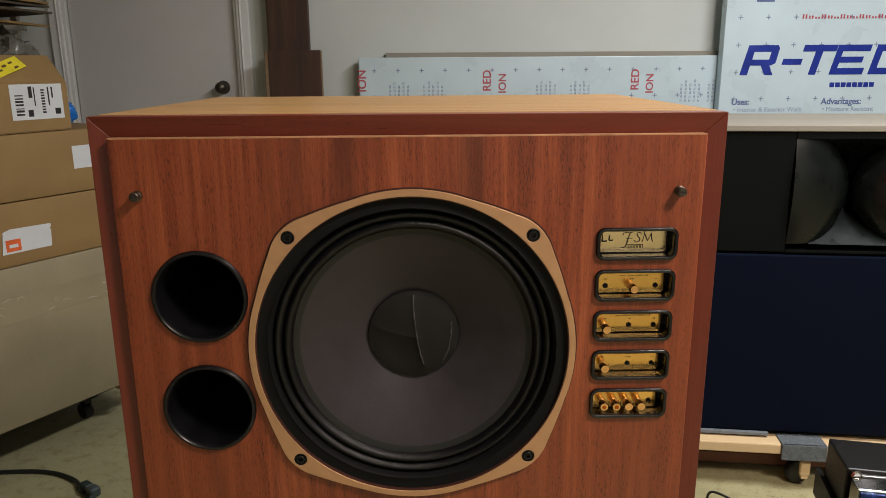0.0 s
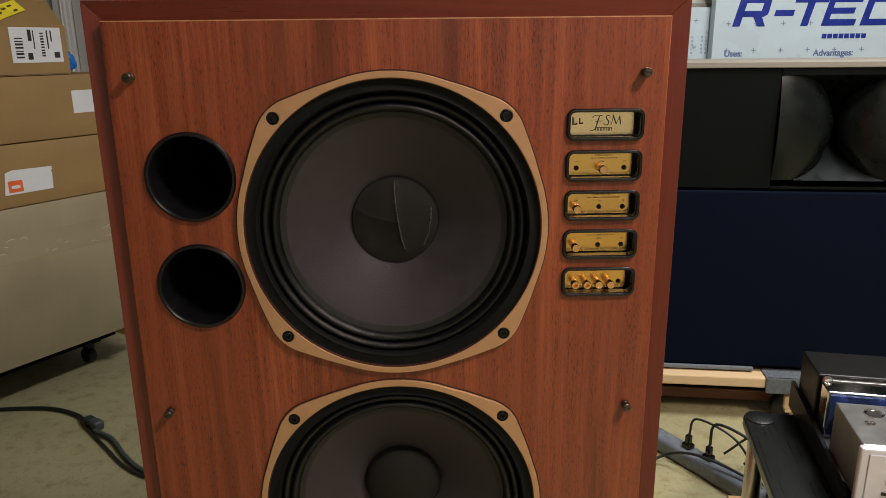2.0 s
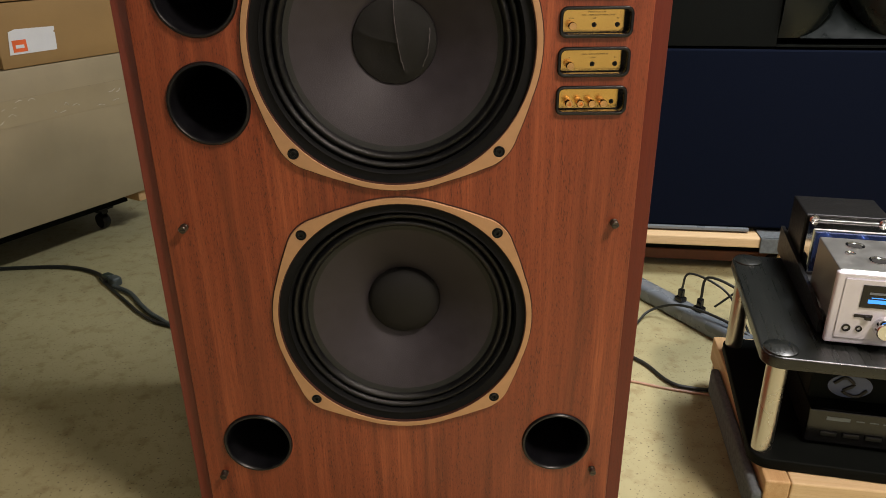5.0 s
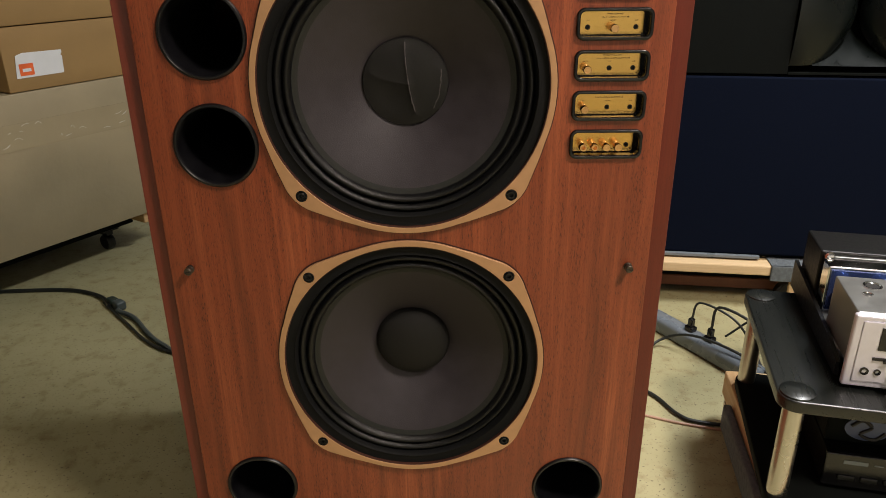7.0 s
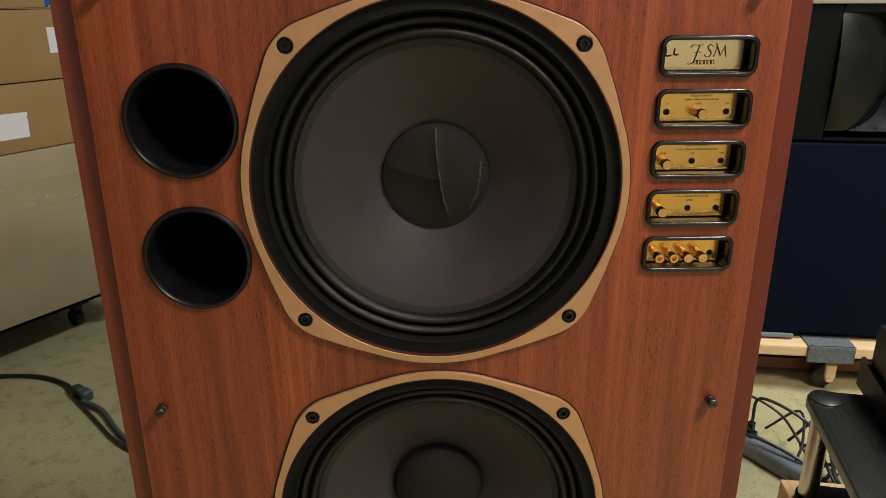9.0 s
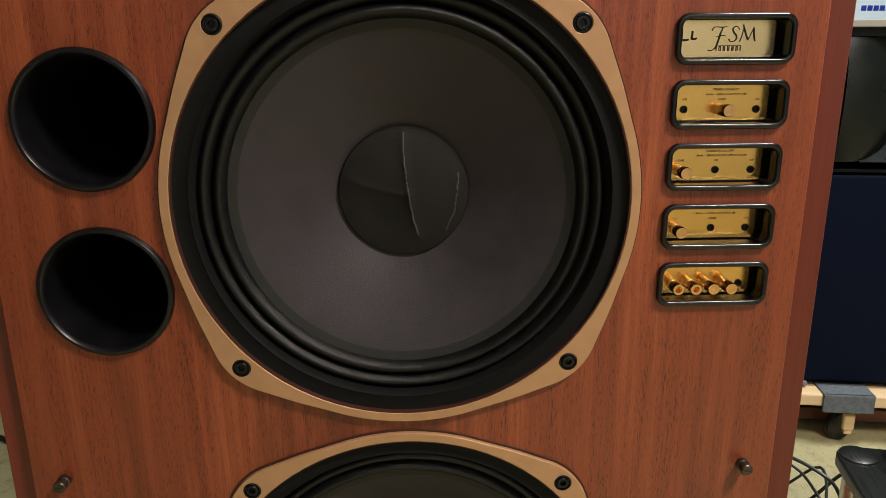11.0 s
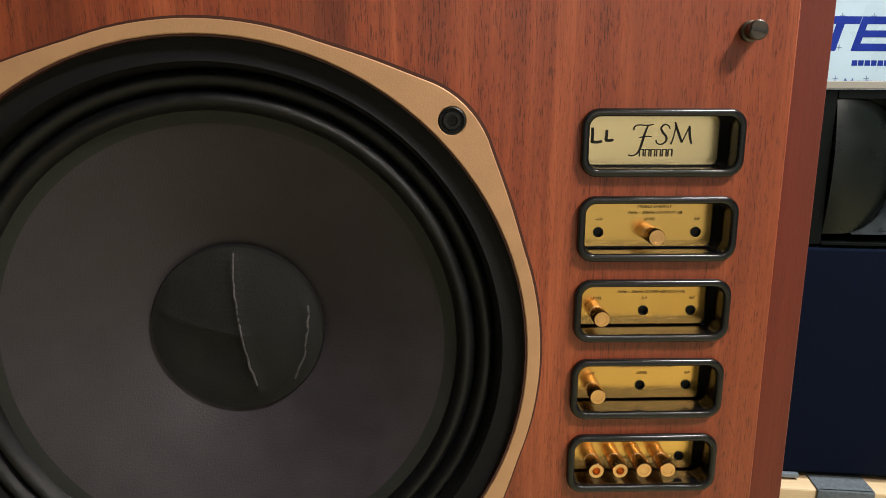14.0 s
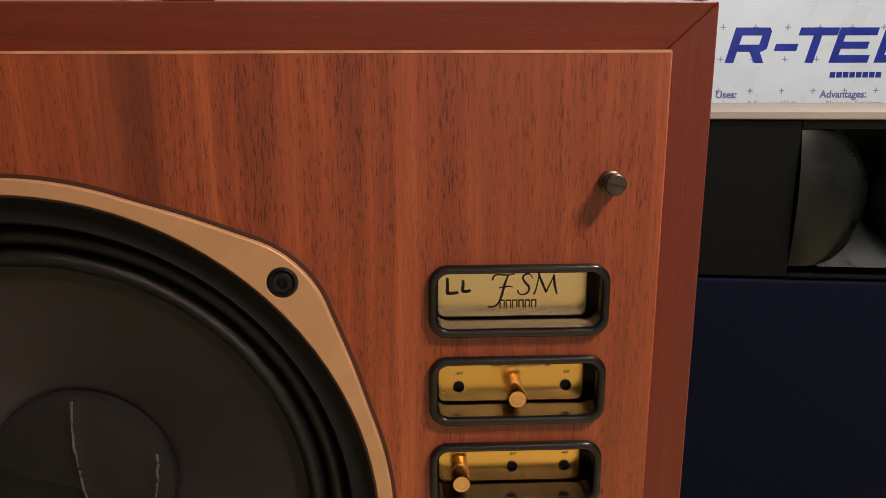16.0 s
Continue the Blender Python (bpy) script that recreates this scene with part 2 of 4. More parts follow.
def thing(name, m, label, category, group="", kind=""):
    ob = new(name)
    ob.empty_display_size = 0.05
    ob.matrix_world = m
    return tagged(ob, label, category, group, kind)


def box(x0, x1, y0, y1, z0, z1, bevel=0.0, seg=2, m=None):
    bm = bmesh.new()
    bmesh.ops.create_cube(bm, size=1)
    for v in bm.verts:
        v.co = Vector(((x0 + x1) / 2 + v.co.x * (x1 - x0), (y0 + y1) / 2 + v.co.y * (y1 - y0), (z0 + z1) / 2 + v.co.z * (z1 - z0)))
    if bevel:
        bmesh.ops.bevel(bm, geom=bm.edges[:], offset=bevel, segments=seg, affect="EDGES", profile=0.5)
    if m is not None:
        bmesh.ops.transform(bm, matrix=m, verts=bm.verts)
    return bm


def join(*bms):
    out = bmesh.new()
    for b in bms:
        me = bpy.data.meshes.new("tmp")
        b.to_mesh(me)
        b.free()
        out.from_mesh(me)
        bpy.data.meshes.remove(me)
    return out


def lathe(profile, seg=64, m=None, close=False):
    """Turn (radius, depth) pairs round the y axis."""
    bm = bmesh.new()
    rings = []
    for r, y in profile:
        if r < 1e-6:
            rings.append([bm.verts.new((0, y, 0))])
        else:
            rings.append([bm.verts.new((r * math.cos(2 * math.pi * i / seg), y, r * math.sin(2 * math.pi * i / seg))) for i in range(seg)])
    for a, b in zip(rings, rings[1:]):
        for i in range(seg):
            j = (i + 1) % seg
            if len(a) == 1 and len(b) > 1:
                bm.faces.new((a[0], b[j], b[i]))
            elif len(b) == 1 and len(a) > 1:
                bm.faces.new((a[i], a[j], b[0]))
            elif len(a) > 1:
                bm.faces.new((a[i], a[j], b[j], b[i]))
    if m is not None:
        bmesh.ops.transform(bm, matrix=m, verts=bm.verts)
    bmesh.ops.recalc_face_normals(bm, faces=bm.faces[:])
    return bm


def tube(points, radius, seg=8, smooth_steps=6):
    """A round cable along a Catmull-Rom line."""
    pts = [Vector(p) for p in points]
    ext = [2 * pts[0] - pts[1], *pts, 2 * pts[-1] - pts[-2]]
    line = []
    for i in range(1, len(ext) - 2):
        a, b, c, d = ext[i - 1:i + 3]
        for k in range(smooth_steps):
            t = k / smooth_steps
            line.append(0.5 * (2 * b + (c - a) * t + (2 * a - 5 * b + 4 * c - d) * t * t + (3 * b - a - 3 * c + d) * t ** 3))
    line.append(pts[-1])
    bm = bmesh.new()
    last = None
    for i, p in enumerate(line):
        d = (line[min(i + 1, len(line) - 1)] - line[max(i - 1, 0)]).normalized()
        u = d.cross(Vector((0, 0, 1)))
        u = u.normalized() if u.length > 1e-4 else Vector((1, 0, 0))
        w = d.cross(u)
        ring = [bm.verts.new(p + radius * (math.cos(2 * math.pi * k / seg) * u + math.sin(2 * math.pi * k / seg) * w)) for k in range(seg)]
        if last:
            for k in range(seg):
                bm.faces.new((last[k], last[(k + 1) % seg], ring[(k + 1) % seg], ring[k]))
        else:
            bm.faces.new(ring)
        last = ring
    bm.faces.new(last[::-1])
    bmesh.ops.recalc_face_normals(bm, faces=bm.faces[:])
    return bm


def circle(cx, cz, r, n=96):
    return [(cx + r * math.cos(2 * math.pi * i / n), cz + r * math.sin(2 * math.pi * i / n)) for i in range(n)]


def rounded(x0, x1, z0, z1, r, n=8):
    out = []
    for cx, cz, a in ((x1 - r, z1 - r, 0), (x0 + r, z1 - r, 90), (x0 + r, z0 + r, 180), (x1 - r, z0 + r, 270)):
        out += [(cx + r * math.cos(radians(a + 90 * k / n)), cz + r * math.sin(radians(a + 90 * k / n))) for k in range(n + 1)]
    return out


def cutout(loops, y0, y1, edge=0.0):
    """A board in the xz plane from y0 to y1: the first loop is its outline, the others are holes."""
    cu = bpy.data.curves.new("cut", "CURVE")
    cu.dimensions, cu.fill_mode = "2D", "BOTH"
    cu.extrude = (y1 - y0) / 2 - edge
    cu.bevel_depth, cu.bevel_resolution, cu.offset = edge, 2, -edge
    for loop in loops:
        sp = cu.splines.new("POLY")
        sp.points.add(len(loop) - 1)
        for p, (x, z) in zip(sp.points, loop):
            p.co = (x, z, 0, 1)
        sp.use_cyclic_u = True
    ob = bpy.data.objects.new("cut", cu)
    me = bpy.data.meshes.new_from_object(ob)
    bm = bmesh.new()
    bm.from_mesh(me)
    bpy.data.objects.remove(ob)
    bpy.data.curves.remove(cu)
    bpy.data.meshes.remove(me)
    bmesh.ops.remove_doubles(bm, verts=bm.verts[:], dist=1e-6)
    bmesh.ops.transform(bm, matrix=Matrix.Translation((0, (y0 + y1) / 2, 0)) @ Matrix.Rotation(radians(90), 4, "X"), verts=bm.verts)
    return bm


def lettering(text, size, m, shear=0.0, width=1.0, thick=0.0004, bold=0.0):
    """Letters in the xz plane, facing -y, placed by m (origin at the left of the base line)."""
    cu = bpy.data.curves.new("text", "FONT")
    cu.body, cu.size, cu.shear, cu.extrude, cu.offset = text, size, shear, thick, bold
    ob = bpy.data.objects.new("text", cu)
    me = bpy.data.meshes.new_from_object(ob)
    bm = bmesh.new()
    bm.from_mesh(me)
    bpy.data.objects.remove(ob)
    bpy.data.curves.remove(cu)
    bpy.data.meshes.remove(me)
    bmesh.ops.transform(bm, matrix=m @ Matrix.Rotation(radians(90), 4, "X") @ Matrix.Diagonal((width, 1, 1, 1)), verts=bm.verts)
    return bm


def slab(points, y0, y1):
    """A flat plate with this outline in the xz plane."""
    bm = bmesh.new()
    a = [bm.verts.new((x, y0, z)) for x, z in points]
    b = [bm.verts.new((x, y1, z)) for x, z in points]
    bm.faces.new(a)
    bm.faces.new(b[::-1])
    for i in range(len(a)):
        j = (i + 1) % len(a)
        bm.faces.new((a[j], a[i], b[i], b[j]))
    bmesh.ops.recalc_face_normals(bm, faces=bm.faces[:])
    return bm


# ---- the room ----
def structure(name, bm, material, label, category):
    return tagged(part(name, bm, material), label, category, kind="structure")


structure("floor", box(-3.2, 3.6, -3.6, 2.4, -0.1, 0.0), FLOOR, "worn beige speckled concrete floor with brown stains", "floor")
structure("ceiling", box(-3.2, 3.6, -3.6, 2.4, 2.45, 2.55), CEILING, "plain off-white ceiling", "ceiling")
DX0, DX1, DTOP, WY = -1.345, -0.715, 2.07, 2.12
wall = join(box(-3.2, DX0 - 0.02, WY, WY + 0.12, 0, 2.45), box(DX1 + 0.02, 3.6, WY, WY + 0.12, 0, 2.45), box(DX0 - 0.02, DX1 + 0.02, WY, WY + 0.12, DTOP + 0.02, 2.45))
structure("wall_north", wall, WALL, "off-white painted wall with a door opening", "wall")
structure("wall_south", box(-3.2, 3.6, -3.7, -3.6, 0, 2.45), WALL, "off-white painted wall", "wall")
# west and east walls are out of view and darkened to weaken the fill
structure("wall_west", box(-3.3, -3.2, -3.6, 2.4, 0, 2.45), LOW_BOUNCE_WALL, "unseen side wall, darkened to cut bounced light", "wall")
structure("wall_east", box(3.6, 3.7, -3.6, 2.4, 0, 2.45), LOW_BOUNCE_WALL, "unseen side wall, darkened to cut bounced light", "wall")
structure("baseboard", box(-0.6, 3.6, WY - 0.015, WY, 0, 0.09, 0.004), RED_BOARD, "reddish brown baseboard along the wall", "baseboard")

door = thing("door_1", pose(0, 0, 0), "closed flush grey painted door with a round knob", "door", kind="structure")
part("door_leaf", box(DX0 + 0.003, DX1 - 0.003, WY + 0.015, WY + 0.055, 0.01, DTOP, 0.002), DOOR, door)
for x in (DX0, DX1):
    s = 1 if x == DX1 else -1
    part("jamb", box(min(x, x + s * 0.02), max(x, x + s * 0.02), WY - 0.005, WY + 0.12, 0, DTOP, 0.002), TRIM, door)
    lo, hi = sorted((x + s * 0.012, x + s * 0.06))
    part("casing", join(box(lo, hi, WY - 0.016, WY - 0.001, 0, DTOP + 0.06, 0.004), box(lo + (0.012 if s > 0 else 0.03), hi - (0.03 if s > 0 else 0.012), WY - 0.021, WY - 0.013, 0, DTOP + 0.05, 0.003)), TRIM, door, "white moulded casing")
part("knob", lathe([(0, -0.058), (0.010, -0.057), (0.019, -0.050), (0.022, -0.04), (0.018, -0.028), (0.010, -0.02), (0.010, -0.008), (0.024, -0.007), (0.026, 0.0)], 40, pose(-0.779, WY + 0.015, 1.05)), STUD_STEEL, door, "round dark steel knob", True)

# ---- the loudspeaker ----
CW, CL, CT, CB, CD = 0.3425, 0.341, 1.0755, 0.03, 0.50
BW, BL, BT, BB = 0.3195, 0.3195, 1.053, 0.053
UP_Z, LOW_Z = 0.811, 0.4285
spk = thing("loudspeaker", pose(0, 0, 0), "large walnut floor-standing loudspeaker with two black cones and gold plates", "loudspeaker")
part("cabinet_side", box(-CL, -CL + 0.022, 0.031, CD, CB, CT - 0.007), VENEER, spk)
part("cabinet_side", box(CW - 0.022, CW, 0.031, CD, CB, CT - 0.007), VENEER, spk)
part("cabinet_base", box(-CL + 0.0225, CW - 0.0225, 0.031, CD - 0.02, CB, CB + 0.022), VENEER, spk)
part("cabinet_back", box(-CL + 0.0225, CW - 0.0225, CD - 0.019, CD, CB, CT - 0.007), BLACK_PAINT, spk)
part("top_panel", box(-CL + 0.0006, CW - 0.0006, 0.031, CD, CT - 0.006, CT + 0.0004, 0.0012), TOP_SHEEN_VENEER, spk, "veneered top, coloured lighter for its reflected sheen")
part("plinth", box(-CW + 0.03, CW - 0.03, 0.05, CD - 0.03, 0.0, CB), BLACK_PAINT, spk, "recessed black plinth")


def rail(x0, z0, x1, z1, name):
    """One mitred side of the front frame."""
    out = [(x0, z0), (x1, z1)]
    inner = [(BW - 0.002 if x > 0 else -BL + 0.002, BT - 0.002 if z > 0.5 else BB + 0.002) for x, z in out]
    pts = [out[0], out[1], inner[1], inner[0]]
    bm = slab(pts, 0.0125, 0.0305)
    for v in bm.verts:
        if v.co.y < 0.02 and (abs(v.co.x - CW) < 1e-5 or abs(v.co.x + CL) < 1e-5 or abs(v.co.z - CT) < 1e-5 or abs(v.co.z - CB) < 1e-5):
            v.co.y -= 0.005
    bmesh.ops.bevel(bm, geom=bm.edges[:], offset=0.0006, segments=1, affect="EDGES")
    return part(name, bm, RAIL_UP if x0 == x1 else RAIL_ACROSS, spk)


rail(-CL, CT, CW, CT, "top_rail")
rail(-CL, CB, CW, CB, "bottom_rail")
rail(-CL, CB, -CL, CT, "side_rail")
rail(CW, CB, CW, CT, "side_rail")

PORTS = ((-0.236, 0.877), (-0.236, 0.7425), (-0.233, 0.210), (0.233, 0.206))
RECESS = [(0.2497, 0.9332 - 0.0478 * i) for i in range(5)]
holes = [circle(0, UP_Z, 0.176), circle(0, LOW_Z, 0.176)]
holes += [circle(x, z, 0.0505, 64) for x, z in PORTS]
holes += [rounded(x - 0.0435, x + 0.0435, z - 0.0165, z + 0.0165, 0.008) for x, z in RECESS]
part("baffle", cutout([[(-BL, BB), (BW, BB), (BW, BT), (-BL, BT)], *holes], 0.0, 0.0275, 0.0012), VENEER, spk, "walnut veneered front baffle")
# thin pale strip painting the light caught by the top bevel
part("baffle_highlight", slab([(-BL + 0.001, BT - 0.0009), (BW - 0.001, BT - 0.0009), (BW - 0.001, BT + 0.0004), (-BL + 0.001, BT + 0.0004)], -0.0002, 0.0115), EDGE_HIGHLIGHT, spk, "pale highlight painted on the baffle top edge")


def bowed(p, q, a, swell, n=10):
    """Points between p and q, bowed out along the direction a."""
    out = []
    for k in range(1, n):
        u = k / n
        d = swell * math.sin(math.pi * u) ** 1.5
        out.append((p[0] + (q[0] - p[0]) * u + d * math.cos(a), p[1] + (q[1] - p[1]) * u + d * math.sin(a)))
    return out


def hull_ring(r, reach, lobe, swell=0.0010, n=30):
    """Outline of a round frame drawn out to four lobes at its bolts."""
    swing = math.acos((r - lobe) / reach)
    out = []
    for q in range(4):
        c = radians(45 + 90 * q)
        bx, bz = reach * math.cos(c), reach * math.sin(c)
        for k in range(n + 1):
            a = c - swing + 2 * swing * k / n
            out.append((bx + lobe * math.cos(a), bz + lobe * math.sin(a)))
        a0, a1 = c + swing, c + radians(90) - swing
        arc = [(r * math.cos(a0 + (a1 - a0) * k / n), r * math.sin(a0 + (a1 - a0) * k / n)) for k in range(n + 1)]
        nx = radians(90) + c
        nxt = (reach * math.cos(nx) + lobe * math.cos(a1), reach * math.sin(nx) + lobe * math.sin(a1))
        out += bowed(out[-1], arc[0], a0, swell) + arc + bowed(arc[-1], nxt, a1, swell)
    return out


def driver(z, coaxial):
    """A cone driver: gasket with trim ring, surround, cone, cap and four bolts."""
    seg = 96
    drv = part("driver", lathe([(0.1782, -0.0006), (0.1745, 0.0004), (0.1662, 0.0006), (0.1645, -0.0002), (0.1632, 0.0016), (0.1622, 0.0065), (0.1612, 0.0125), (0.15, 0.035), (0.08, 0.11), (0, 0.12)], seg), GASKET, spk, "fifteen inch driver with a black gasket", True)
    drv.location = (0, 0, z)
    ring = hull_ring(0.1856, 0.1440, 0.0562, 0.0008)
    # dark sheet behind the ring, painting the shadow line at its rim
    part("shadow_gap", cutout([[(x * 1.010, y * 1.010) for x, y in ring], circle(0, 0, 0.1782)], -0.0008, 0.0015), BROWN_EDGE_AND_GAP, drv, "dark shadow gap round the trim ring")
    bolts = [circle(sx * 0.134, sz * 0.134, 0.0074, 32) for sx in (-1, 1) for sz in (-1, 1)]
    part("trim_ring", cutout([ring, circle(0, 0, 0.1780), *bolts], -0.0052, -0.0006, 0.0007), TAN_METAL, drv, "tan painted metal trim ring")
    part("ring_lining", lathe([(0.1780, -0.0046), (0.1770, -0.0044), (0.1768, 0.001), (0.1780, 0.001)], seg), BROWN_EDGE_AND_GAP, drv, "brown inner edge of the ring")
    for sx in (-1, 1):
        for sz in (-1, 1):
            m = pose(sx * 0.134, -0.001, sz * 0.134)
            head = lathe([(0.0074, -0.0042), (0.0066, -0.0046), (0.0062, -0.0030), (0.0052, -0.0028), (0.0050, -0.0042), (0.0046, -0.0046), (0.0029, -0.0046), (0.0028, -0.0012), (0, -0.0010)], 24, m)
            part("bolt", head, BLACK_STEEL, drv, "", True)
    rolls = []
    for k in range(41):
        u = k / 40
        r = 0.1615 - 0.0230 * u
        y = 0.0130 + 0.0022 * u
        y -= 0.0070 * abs(math.sin(2 * math.pi * u)) ** 0.75
        rolls.append((r, y))
    part("surround", lathe(rolls, seg), RUBBER, drv, "black double-roll surround", True)
    edge, cone = [], []
    for k in range(25):
        u = k / 24
        r = 0.1386 - (0.1386 - 0.052) * u
        y = 0.0150 + (0.0400 if coaxial else 0.0475) * u ** 1.1
        (edge if r > 0.1312 else cone).append((r, y))
    cone.insert(0, edge[-1])
    part("cone_edge", lathe(edge, seg), CONE_EDGE, drv, "darker coated edge of the cone", True)
    part("cone", lathe(cone, seg), CONE, drv, "charcoal paper cone", True)
    if coaxial:
        # a slack cloth cap, pushed in, with three worn creases
        creases = [[(0.0, 0.050), (0.001, 0.024), (0.004, -0.002), (0.008, -0.024), (0.012, -0.040)], [(0.046, 0.016), (0.045, 0.0), (0.042, -0.018), (0.034, -0.037)], [(-0.050, 0.014), (-0.032, 0.006), (-0.014, 0.001), (0.004, -0.002)]]

        def cap_y(x, z):
            r = min(math.hypot(x, z), 0.0535)
            y = 0.0495 - 0.0065 * (1 - (r / 0.0535) ** 2) + 0.004 * math.exp(-((x + 0.018) ** 2 + (z + 0.02) ** 2) / 0.0004)
            for n, line in enumerate(creases):
                d = min((Vector((x, z)) - (Vector(p).lerp(Vector(q), k / 6))).length for p, q in zip(line, line[1:]) for k in range(7))
                y -= (0.0022, 0.0020, 0.0014)[n] * math.exp(-d / 0.004) * min(1, (0.0535 - r) / 0.008)
            return y

        bm = lathe([(0.0552, 0.0525)] + [(0.0540 * (1 - k / 40), 0.0495) for k in range(41)], 120)
        for v in bm.verts:
            if v.co.y < 0.0515:
                v.co.y = cap_y(v.co.x, v.co.z)
        part("dust_cap", bm, CLOTH_CAP, drv, "creased black cloth dust cap", True)
        for line in creases[:2]:
            pts = [Vector(p).lerp(Vector(q), k / 5) for p, q in zip(line, line[1:]) for k in range(5)]
            pts = [(v.x + random.uniform(-0.0005, 0.0005), v.y) for v in pts]
            part("crease", tube([(x, cap_y(x, z) + random.uniform(-0.0001, 0.0004), z) for x, z in pts], 0.0008, 6, 2), WORN_CLOTH, drv, "worn grey crease")
    else:
        part("dust_cap", lathe([(0.0545, 0.0605), (0.0525, 0.0565)] + [(0.0525 * math.cos(radians(a)), 0.0565 - 0.017 * math.sin(radians(a))) for a in range(5, 90, 5)] + [(0, 0.0395)], 72), CLOTH_CAP, drv, "smooth black dome dust cap", True)
    return drv


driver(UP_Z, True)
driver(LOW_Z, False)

for x, z in PORTS:
    p = part("port_tube", lathe([(0.0475, 0.0), (0.0468, 0.02), (0.0468, 0.21), (0.050, 0.215), (0.052, 0.215)], 64, pose(x, 0, z)), PORT_PLASTIC, spk, "deep black port tube", True)
    part("port_lip", lathe([(0.0535, -0.0002), (0.0533, -0.0022), (0.0518, -0.0040), (0.0496, -0.0042), (0.0482, -0.0026), (0.0474, 0.001), (0.0470, 0.012)], 64, pose(x, 0, z)), PORT_PLASTIC, p, "rounded black lip", True)

for sx in (-1, 1):
    for z in (0.992, 0.5745, 0.152):
        m = pose(sx * 0.2925, 0, z)
        peg = lathe([(0.0055, 0.0), (0.0056, -0.0035), (0.0046, -0.0042), (0.0045, -0.0075), (0.0051, -0.0080), (0.0052, -0.0112), (0.0045, -0.0120), (0.0, -0.0122)], 24, m)
        p = part("grille_stud", peg, STUD_STEEL, spk, "dark steel slotted stud", True)
        part("slot", box(-0.0043, 0.0043, -0.01245, -0.0115, -0.0007, 0.0007, m=m @ pose(0, 0, 0, 0, 12 * sx, 0)), INK, p)

TEXTS = {
    1: [("TREBLE ENERGY", 0.0, 0.0092, 0.0030), ("1kHz - 20kHz OUTPUT dB", 0.0, 0.0056, 0.0030), ("LEVEL", 0.0, 0.0018, 0.0028), ("-2.0", -0.029, 0.0018, 0.0028), ("2.0", 0.0285, 0.0018, 0.0028)],
    2: [("TREBLE ROLL OFF", 0.0, 0.0092, 0.0030), ("1kHz - 20kHz SLOPE dB/OCTAVE", 0.0, 0.0056, 0.0030), ("LEVEL", -0.029, 0.0018, 0.0028), ("2.0", 0.0005, 0.0018, 0.0028), ("4.0", 0.0293, 0.0018, 0.0028)],
    3: [("1.1kHz - 4.7kHz OUTPUT dB", 0.0, 0.0062, 0.0030), ("LEVEL", 0.0015, 0.0020, 0.0028), ("-2.0", -0.029, 0.0020, 0.0028), ("2.0", 0.030, 0.0020, 0.0028)],
}
DEPTH = 0.0165


def brush(points, widths):
    """A pen stroke with swelling width, on a smoothed line."""
    pts = [Vector((px, pz)) for px, pz in points]
    ext = [2 * pts[0] - pts[1], *pts, 2 * pts[-1] - pts[-2]]
    line = []
    for i in range(1, len(ext) - 2):
        a, b, c, d = ext[i - 1:i + 3]
        for k in range(5):
            t = k / 5
            p = 0.5 * (2 * b + (c - a) * t + (2 * a - 5 * b + 4 * c - d) * t * t + (3 * b - a - 3 * c + d) * t ** 3)
            line.append((p, widths[i - 1] + (widths[i] - widths[i - 1]) * t))
    line.append((pts[-1], widths[-1]))
    bm = bmesh.new()
    last = None
    for i, (p, w) in enumerate(line):
        d = (line[min(i + 1, len(line) - 1)][0] - line[max(i - 1, 0)][0]).normalized()
        n = Vector((-d.y, d.x)) * w / 2
        row = [bm.verts.new((q.x, y, q.y)) for q in (p + n, p - n) for y in (0, 0.0002)]
        if last:
            for u, v in ((0, 1), (1, 3), (3, 2), (2, 0)):
                bm.faces.new((last[u], last[v], row[v], row[u]))
        last = row
    bmesh.ops.recalc_face_normals(bm, faces=bm.faces[:])
    return bm


def pin(x, z, hollow, length, tray):
    prof = [(0.0, 0.0), (0.0047, 0.0), (0.0047, -length * 0.34), (0.0037, -length * 0.36), (0.0037, -length * 0.44), (0.0048, -length * 0.46), (0.0048, -length * 0.97), (0.0044, -length)]
    prof += [(0.0025, -length), (0.0022, -length + 0.008), (0, -length + 0.008)] if hollow else [(0.0028, -length), (0.0026, -length + 0.0003), (0.0, -length + 0.0003)]
    return part("brass_pin", lathe(prof, 28, pose(x, DEPTH, z)), COPPER_GOLD, tray, "hollow gold-plated terminal" if hollow else "gold-plated screw-in pin", True)


